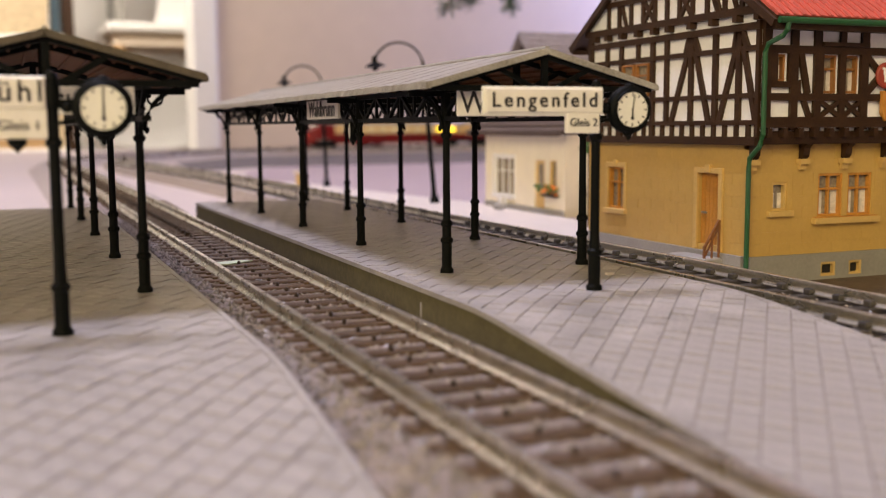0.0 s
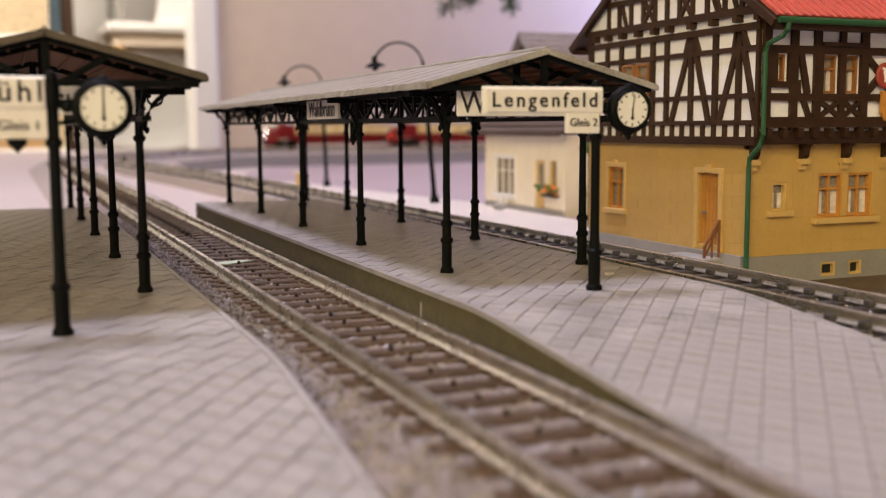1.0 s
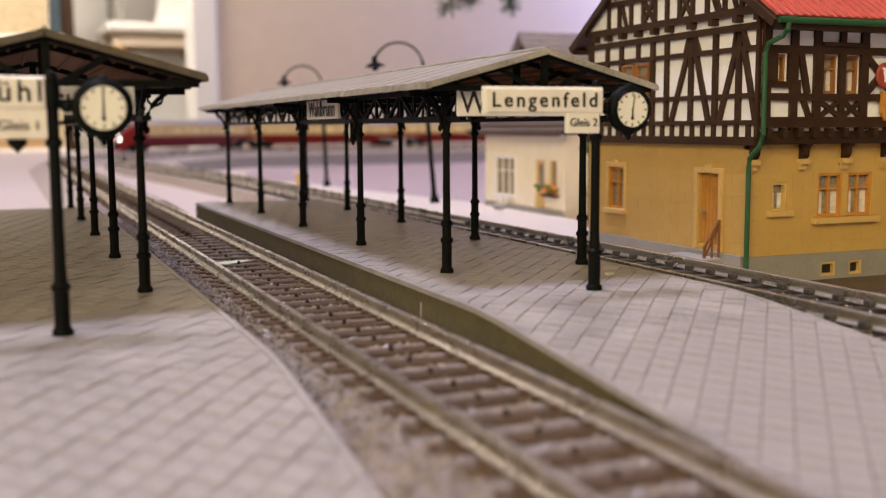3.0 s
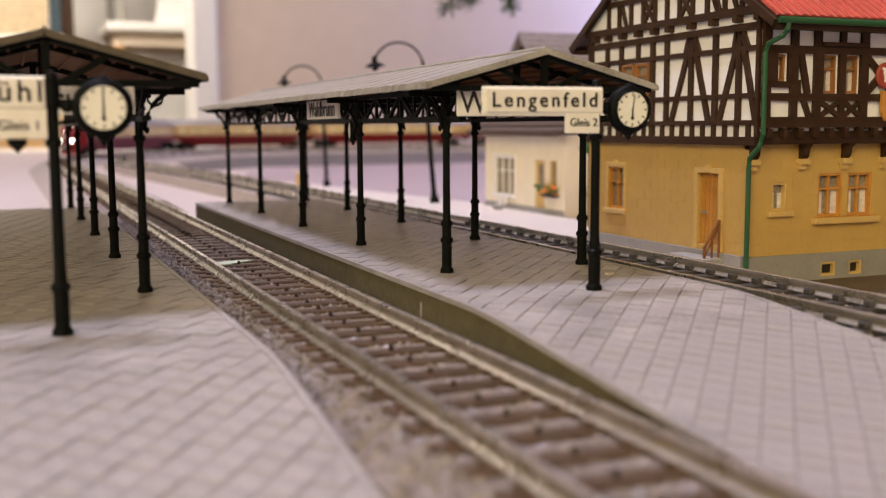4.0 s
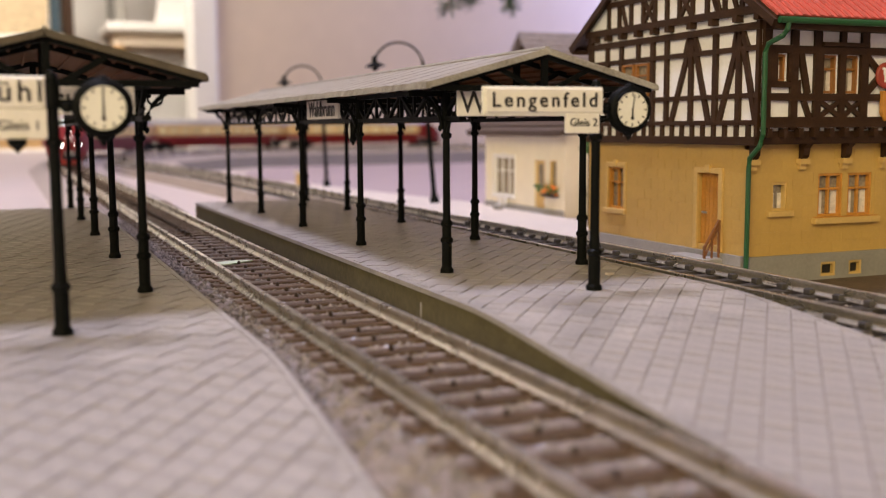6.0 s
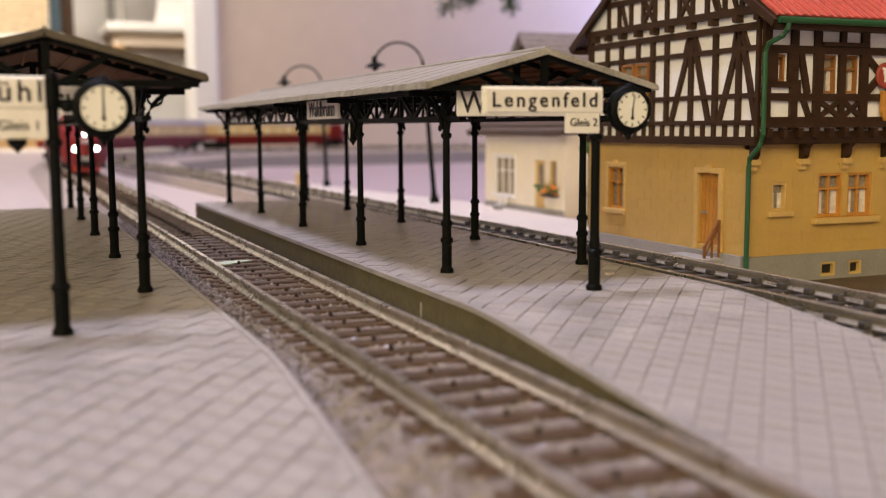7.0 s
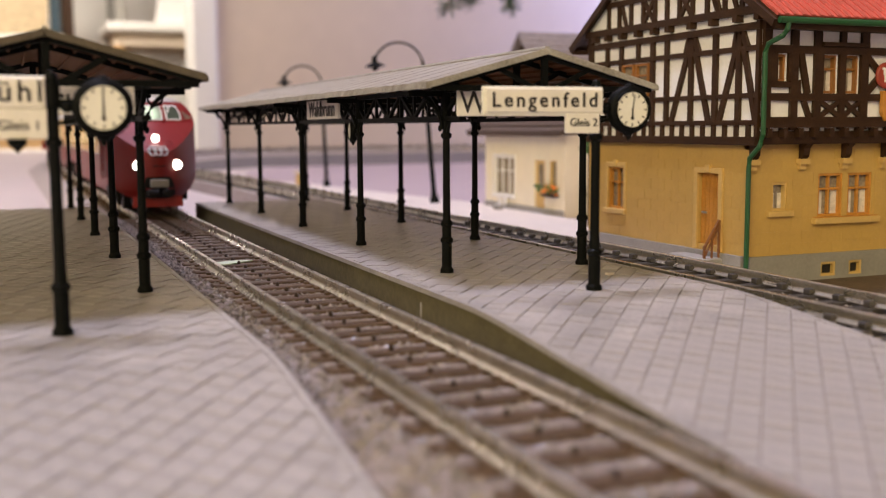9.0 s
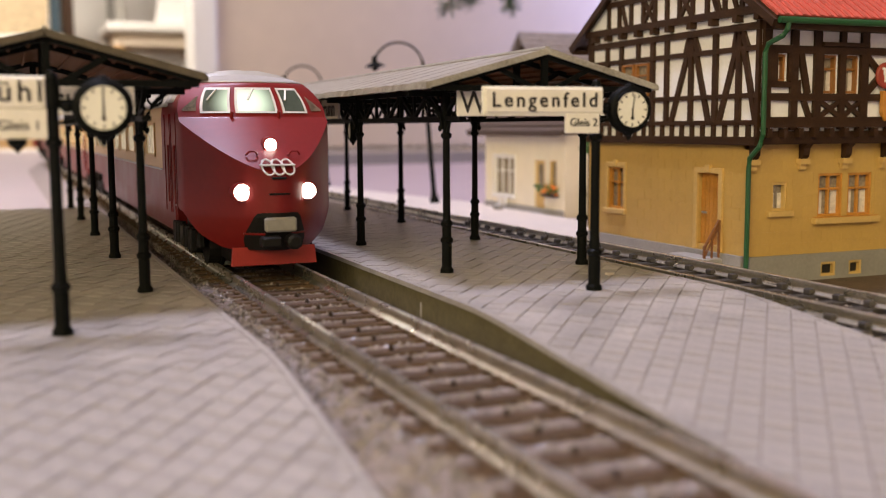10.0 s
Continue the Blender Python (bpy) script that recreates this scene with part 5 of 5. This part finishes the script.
        for j in range(nz):
            bm.faces.new((col[j], col[j + 1], back[j + 1], back[j]))
    ns = part("nose", bm, M_RED, t, "rounded dark red nose with a sloping hood", True)
    ns.data.set_sharp_from_angle(angle=radians(28))
    bm = bmesh.new()
    skin_patch(bm, -1, 1, 40.9, 44.4, 0.12, 24, 8, 0.3)
    part("roof_front", bm, M_TROOF, t, "silver-grey roof front", True)
    bm = bmesh.new()
    band(bm, 32, 41, 36.6, 43.9, 0.8, 8)
    part("roof_shoulder", bm, M_TROOF, t, "", True)
    # windscreens with silver frames
    for u0, u1 in ((-0.71, -0.38), (-0.27, 0.25), (0.37, 0.69)):
        bm = bmesh.new()
        skin_patch(bm, u0, u1, 34.4, 39.7, 0.32, 8, 5, 0.3)
        w = part("windscreen", bm, M_CABWIN, t, "lit cab windscreen")
        bm = bmesh.new()
        e = 0.022
        skin_patch(bm, u0 - e, u1 + e, 34.0, 34.4, 0.45, 8, 1, 0.4)
        skin_patch(bm, u0 - e, u1 + e, 39.2, 39.7, 0.45, 8, 1, 0.4)
        skin_patch(bm, u0 - e, u0 + 0.01, 34.2, 39.4, 0.45, 1, 5, 0.4)
        skin_patch(bm, u1 - 0.01, u1 + e, 34.2, 39.4, 0.45, 1, 5, 0.4)
        part("frame", bm, M_FRAME, w, "silver window frame")
        bm = bmesh.new()
        um = (u0 + u1) / 2
        q, r = nose_point(um - 0.02, 39.3, 0.9), nose_point(um - 0.11, 36.9, 0.8)
        beam(bm, q, r, 0.45, 0.25)
        part("wiper", bm, M_FRAME, w, "pale grey wiper")
    for sgn in (-1, 1):
        bm = bmesh.new()
        rows = [[bm.verts.new(nose_point(sgn * (0.78 + 0.028 * k), z, 0.2)) for z in (34.5, 34.5 + (3.4 - 0.5 * k) / 2, 37.9 - 0.5 * k)] for k in range(7)]
        for p, q in zip(rows, rows[1:]):
            for m in (0, 1):
                bm.faces.new((p[m], q[m], q[m + 1], p[m + 1]))
        bmesh.ops.solidify(bm, geom=bm.faces[:], thickness=0.15)
        part("cab_side_window", bm, M_GLASS, t, "three-cornered cab side window")
    lamp = M_TAIL if tail else M_LAMP
    for x, z, r in ((-7.0, 17.5, 1.75), (7.0, 17.5, 1.75), (0.0, 27.2, 1.35)):
        if tail and x == 0:
            continue
        u = x / 16.6
        q = nose_point(u, z, 1.2 if x == 0 else 0.75)
        bm = bmesh.new()
        lathe(bm, [(r + 0.35, -3.6), (r + 0.3, 0.1), (r, 0.3)], seg=20, m=Matrix.Translation(q) @ Matrix.Rotation(math.pi / 2, 4, "X"))
        h = part("headlight", bm, M_RED, t, "headlight ring")
        bm = bmesh.new()
        lathe(bm, [(r, 0.1), (r * 0.95, 0.55), (r * 0.5, 0.85)], seg=20, m=Matrix.Translation(q) @ Matrix.Rotation(math.pi / 2, 4, "X"))
        part("lens", bm, lamp, h, "glowing red tail lamp" if tail else "bright glowing headlight", True)
    # emblem as plain silver shapes
    bm = bmesh.new()
    zm = 22.7
    for e in (-2.1, 0, 2.1):
        ring = [(e + 1.25 * math.cos(a), zm + 1.55 * math.sin(a)) for a in [k * math.pi / 8 for k in range(17)]]
        tube(bm, [(x, nose_point(0, z, 0.9).y, z) for x, z in ring], 0.2, 6)
    y0 = nose_point(0, zm, 0.9).y
    box(bm, -3.6, 3.6, y0 - 0.5, y0 + 1.4, zm + 0.25, zm + 0.6, 0.1)
    part("emblem", bm, M_FRAME, t, "silver oval emblem shapes")
    for x in (-4.6, 4.6):
        q = nose_point(x / 17, 25.2, 0.9)
        bm = bmesh.new()
        tube(bm, [(q.x - 1.1, q.y + 0.5, q.z), (q.x - 1.1, q.y - 0.4, q.z + 0.1), (q.x - 0.6, q.y - 0.6, q.z + 0.7), (q.x + 0.6, q.y - 0.6, q.z + 0.7), (q.x + 1.1, q.y - 0.4, q.z + 0.1), (q.x + 1.1, q.y + 0.5, q.z)], 0.22, 6)
        part("grab_handle", bm, M_RED, t)
    for x in (-6.0, 4.6):
        q = nose_point(x / 17, 33.4, 0.6)
        bm = bmesh.new()
        cyl(bm, q + Vector((0, 0.4, -1.2)), q + Vector((0, -0.3, 1.0)), 0.4, seg=8)
        part("wiper_base", bm, M_RED, t)
    bm = bmesh.new()
    q = nose_point(0, 20.4, 0.2)
    box(bm, -1.5, 1.5, q.y - 0.25, q.y + 0.4, 20.2, 20.7, 0.1)
    box(bm, -2.2, 2.2, q.y - 0.2, q.y + 0.4, 17.0, 17.4, 0.1)
    part("vent_slot", bm, M_BLACK, t)
    # coupler pocket, plate and plough
    # No recess is cut: a black sheet just off the skin gives its darkness.
    bm = bmesh.new()
    edge = [(5.3, 0.40), (7.5, 0.40), (8.8, 0.385), (10.0, 0.355), (11.2, 0.325), (12.3, 0.30), (13.1, 0.26), (13.3, 0.20)]
    sheets = [[[bm.verts.new(nose_point(u * (k / 5 - 1), z, off)) for k in range(11)] for z, u in edge] for off in (0.12, -0.4)]
    for sheet in sheets:
        for p, q in zip(sheet, sheet[1:]):
            for k in range(10):
                bm.faces.new((p[k], p[k + 1], q[k + 1], q[k]))
    rim = [[sh[0][k] for k in range(11)] + [r[10] for r in sh[1:]] + [sh[-1][k] for k in range(9, -1, -1)] + [r[0] for r in sh[-2:0:-1]] for sh in sheets]
    for k in range(len(rim[0])):
        m = (k + 1) % len(rim[0])
        bm.faces.new((rim[0][k], rim[0][m], rim[1][m], rim[1][k]))
    part("coupler_pocket", bm, M_BLACK, t, "black sheet painted in for the dark coupler recess")
    bm = bmesh.new()
    box(bm, -3.3, 3.3, -1.2, 0.6, 9.4, 12.4, 0.4)
    part("coupler_cover", bm, M_PLINTH, t, "grey coupler cover")
    bm = bmesh.new()
    lathe(bm, [(1.6, 0), (1.6, 3.2), (1.0, 3.6)], seg=10, m=Matrix.Translation((2.4, 0.6, 7.4)) @ Matrix.Rotation(math.pi / 2, 4, "X"))
    box(bm, -4.4, -0.2, -2.4, 0.6, 6.4, 8.6, 0.4)
    part("coupling", bm, M_BLACK, t)
    # Added black block that stands for the deep shade under the nose.
    bm = bmesh.new()
    box(bm, -8.0, 8.0, 9, 24, 1.6, 8.0, 0.8)
    part("underframe", bm, M_BLACK, t, "black block added for the shade behind the plough")
    bm = bmesh.new()
    pts = [(-9.2, 1.9), (-8.8, 5.8), (8.8, 5.8), (9.2, 1.9)]
    prism(bm, [(x, z) for x, z in pts], 0.8, Matrix(((1, 0, 0, 0), (0, 0, -1, 6.6), (0, 1, 0, 0), (0, 0, 0, 1))))
    part("plough", bm, M_BUFFER, t, "bright red track plough")
    bm = bmesh.new()
    skin_patch(bm, -0.40, -0.17, 8.6, 9.0, 0.5, 6, 1, 0.6)
    skin_patch(bm, 0.17, 0.40, 8.6, 9.0, 0.5, 6, 1, 0.6)
    part("pocket_lip", bm, M_RED, t)
    return t


CAR = 301.0
TRAIN_A, TRAIN_B = [], []


def trains():
    first = coach("dark red and cream train car with rounded nose and lit headlights", CAR, True, False, "cars of the arriving train", True)
    TRAIN_A.append(first)
    mid = coach("dark red and cream train coach with lit windows", CAR, False, False, "cars of the arriving train", True)
    TRAIN_A.append(mid)
    TRAIN_A.append(copy_thing(mid, pose(0, 0, 0)))
    end = coach("dark red and cream train car with rounded red tail nose", CAR, True, True, "cars of the arriving train", True)
    TRAIN_A.append(end)
    other = copy_thing(end, pose(0, 0, 0))
    tagged(other, "dark red and cream rear train car with red tail lamps", group="cars of the departing train")
    TRAIN_B.append(other)
    # the last compartment of this car is lit bright yellow
    for o in other.children:
        if o.name.startswith("window") and o.data.materials[0] is M_LITWIN and o.data.vertices[0].co.y > 0.236:
            o.data = o.data.copy()
            o.data.materials[0] = M_YELLOWWIN
            tagged(o, "window glowing bright yellow")
    for _ in range(3):
        c = copy_thing(mid, pose(0, 0, 0))
        tagged(c, group="cars of the departing train")
        TRAIN_B.append(c)


def on_line(line, s, flip):
    """The pose of a car whose front end is at s; flip: its front end points up the line."""
    p, q = line(s + 40), line(s + CAR - 34)
    a = math.atan2(q[0] - p[0], q[1] - p[1])
    d = Vector((math.sin(a), math.cos(a)))
    f = Vector((p[0], p[1])) - d * 40
    if flip:
        f = f + d * CAR
        return pose(f.x * MM, f.y * MM, 0, 0, 0, -math.degrees(a) + 180)
    return pose(f.x * MM, f.y * MM, 0, 0, 0, -math.degrees(a))


def motions():
    times = [k * 0.25 for k in range(41)]
    for k, car in enumerate(TRAIN_A):
        walk(car, [(t, on_line(line_one, 214.0 - 182.7 * (t - 10) - 0.745 * (t - 10) ** 2 + k * CAR, k == 3)) for t in times])
    for k, car in enumerate(TRAIN_B):
        rows = []
        for t in times:
            run = 159.0 * t if t < 3.5 else 159.0 * 3.5 + 159.0 * 0.75 * (1 - math.exp(-(t - 3.5) / 0.75))
            rows.append((t, on_line(line_two, 640.0 + BEND_Y + run + k * CAR, False)))
        walk(car, rows)


def far_room():
    """Furniture of the bright room beyond the opening."""
    t = thing("white_table", "white table with pale apron and oak legs in the far room", "table", 480, 3950, -760)
    part("tabletop", boxed(-190, 170, -200, 200, 1118, 1150, 6), M_WHITE, t)
    part("apron", boxed(-165, 150, -170, 170, 1070, 1116, 4), M_WALL, t, "greyish table apron")
    for x, y in ((-150, -160), (135, -160), (-150, 160), (135, 160)):
        bm = bmesh.new()
        cyl(bm, (x * 1.1, y * 1.1, 0), (x, y, 1070), 14, 22, 12)
        part("leg", bm, M_OAK, t, "tapered oak leg")
    t = thing("paper_bag", "white paper bag with a red print standing on the table", "bag", 545, 3850, 390)
    bm = bmesh.new()
    prism(bm, [(-85, 0), (85, 0), (60, 250), (-40, 250)], 70, Matrix(((1, 0, 0, 0), (0, 0, 1, -35), (0, 1, 0, 0), (0, 0, 0, 1))))
    part("bag", bm, M_WHITE, t)
    bm = bmesh.new()
    cyl(bm, (40, -36, 68), (40, -38, 68), 24, seg=20)
    part("print", bm, M_CHARD, t)
    t = thing("tall_shelf", "tall tan shelf frame filled with baskets and boxes", "shelf", 60, 4150, -760)
    for x in (-260, 124, 300):
        part("upright", boxed(x - 18, x + 18, -150, 150, 0, 1700, 3), M_TIMBER if x == 124 else M_PLINTH if x > 250 else M_WHITE, t)
    for z in (700, 1095, 1500):
        part("shelf_board", boxed(-242, 106, -150, 150, z, z + 24, 3), M_WHITE, t)
    for x, z, w, h, m, nm, lab, cat in ((-30, 1119, 95, 170, M_BASKET, "wicker_basket", "light wicker basket on the shelf", "basket"), (82, 1119, 16, 210, M_BLUE, "blue_box", "dark blue storage box on the shelf", "box"),
                              (-190, 1119, 60, 190, M_BLUE, "blue_box", "dark blue storage box on the shelf", "box"), (-60, 724, 110, 190, M_OAK, "wooden_crate", "honey brown wooden crate on the shelf", "crate"),
                              (66, 724, 36, 240, M_BASKET, "wicker_basket", "light wicker basket on the shelf", "basket")):
        q = thing(nm, lab, cat, 60 + x, 4080, -760 + z)
        bm = bmesh.new()
        prism(bm, [(-w * 0.86, 0), (w * 0.86, 0), (w, h), (-w, h)], 120, Matrix(((1, 0, 0, 0), (0, 0, 1, -60), (0, 1, 0, 0), (0, 0, 0, 1))))
        part("body", bm, m, q)
        part("rim", boxed(-w * 1.03, w * 1.03, -63, 63, h - 14, h + 4, 4), m, q)
    t = thing("white_chair", "white shell chair with oak legs in the far room", "chair", 380, 3500, -760)
    bm = bmesh.new()
    n = 10
    rows = []
    for i in range(n + 1):
        a = i / n
        z, yy = (700 + 30 * math.cos(a * 3), -200 + 400 * a / 0.55) if a < 0.55 else (690 + (a - 0.55) / 0.45 * 300, 200 + 60 * (a - 0.55))
        rows.append([bm.verts.new((210 * e * (1 - 0.25 * max(0, a - 0.6)), yy, z + 50 * e * e)) for e in [-1 + 2 * k / 8 for k in range(9)]])
    for p_, q_ in zip(rows, rows[1:]):
        for k in range(8):
            bm.faces.new((p_[k], p_[k + 1], q_[k + 1], q_[k]))
    bmesh.ops.solidify(bm, geom=bm.faces[:], thickness=10)
    part("seat_shell", bm, M_WHITE, t, "", True)
    for x, y in ((-1, -1), (1, -1), (-1, 1), (1, 1)):
        bm = bmesh.new()
        cyl(bm, (x * 210, y * 200, 0), (x * 120, y * 120, 700), 11, 17, 10)
        part("leg", bm, M_OAK, t, "round oak leg")


def fir_twig():
    """Tips of fir branches hanging in from above."""
    rnd = random.Random(12)
    t = thing("fir_branch", "dark green fir branch hanging over the layout", "fir branch", 372, 900, 150)
    bm = bmesh.new()
    cyl(bm, (0, 0, 55), (0, 0, 1410), 1.2, seg=6)
    part("cord", bm, M_TWIG, t)
    tips = [((0, 0, 60), (-48, 0, -14)), ((0, 0, 60), (-22, 6, -4)), ((4, 4, 60), (16, -4, -10)), ((-20, 0, 40), (-30, -6, -2))]
    for a, b in tips:
        a, b = Vector(a), Vector(b)
        bm = bmesh.new()
        tube(bm, [a, (a + b) / 2 + Vector((0, 0, 2)), b], 1.1, 6)
        w = part("twig", bm, M_TWIG, t)
        bm = bmesh.new()
        d = (b - a).normalized()
        for k in range(170):
            q = a + (b - a) * rnd.random()
            side = Vector((rnd.gauss(0, 1), rnd.gauss(0, 1), rnd.gauss(0, 1))).normalized()
            e = (d * 0.6 + side * 0.8).normalized()
            beam(bm, q, q + e * rnd.uniform(9, 14), 1.0, 0.5, side.cross(d) if side.cross(d).length > 0.1 else (0, 0, 1))
        tagged(part("needles", bm, M_FIR, w), kind="stuff")


# ---------------------------------------------------------------- assembly
room()
ballast()
track("railway_track", line_one, -60, 4250, "model railway track with brown sleepers and centre studs", 330, M_SLEEPER)
track("railway_track", line_two, -60, 4250, "model railway track with dark sleepers beside the houses", 330, M_DARKSLEEPER)
canopy(47.6, 187.0, 437.0, (-16.0, 16.0), [200.5 + POST_GAP * k for k in range(5)][:5], 0.7, "black iron platform canopy with a grey pitched roof")
canopy(-45.2, 183.0, 433.0, (-16.0, 16.0), [199.7 + POST_GAP * k for k in range(5)][:5], 0.7, "black iron platform canopy with a grey roof and worn edges darkened for shade", 0.7, M_SHADED_EDGE)
name_board("Waldbrunn", 30.7, 287.5, 35.7, -90, 5.2, 31.0, 4.35, "white hanging station board reading Waldbrunn")
name_board("Waldbrunn", 43.4, 191.0, 35.3, 0, 5.0, 27.0, 4.4, "white hanging station board reading Waldbrunn")
name_board("Waldbrunn", -46.6, 188.0, 35.6, 0, 5.0, 31.0, 4.1, "white hanging station board reading Waldbrunn")
sign_post(47.4, 167.9, "full", "Lengenfeld", "Gleis 2", 9.0, "black sign post with a white Lengenfeld board and clock")
sign_post(-45.4, 162.8, "part", "\u00fchl", "Gleis 1", 0.0, "black sign post with white boards and a round clock")
station_house()
gatehouse()
far_house()
arc_lamp(161, 526, -24, 86, 4.5)
arc_lamp(155, 711, -22, 83, 2.0)
fence_and_small()
far_room()
fir_twig()
trains()
platform(19.4, 71.2, 436.0, 156.0, 11.5, "grey paved model platform with a sloping end")
platform(-86.0, -20.2, 432.0, 134.0, 7.4, "grey paved model platform with a sloping end")
motions()
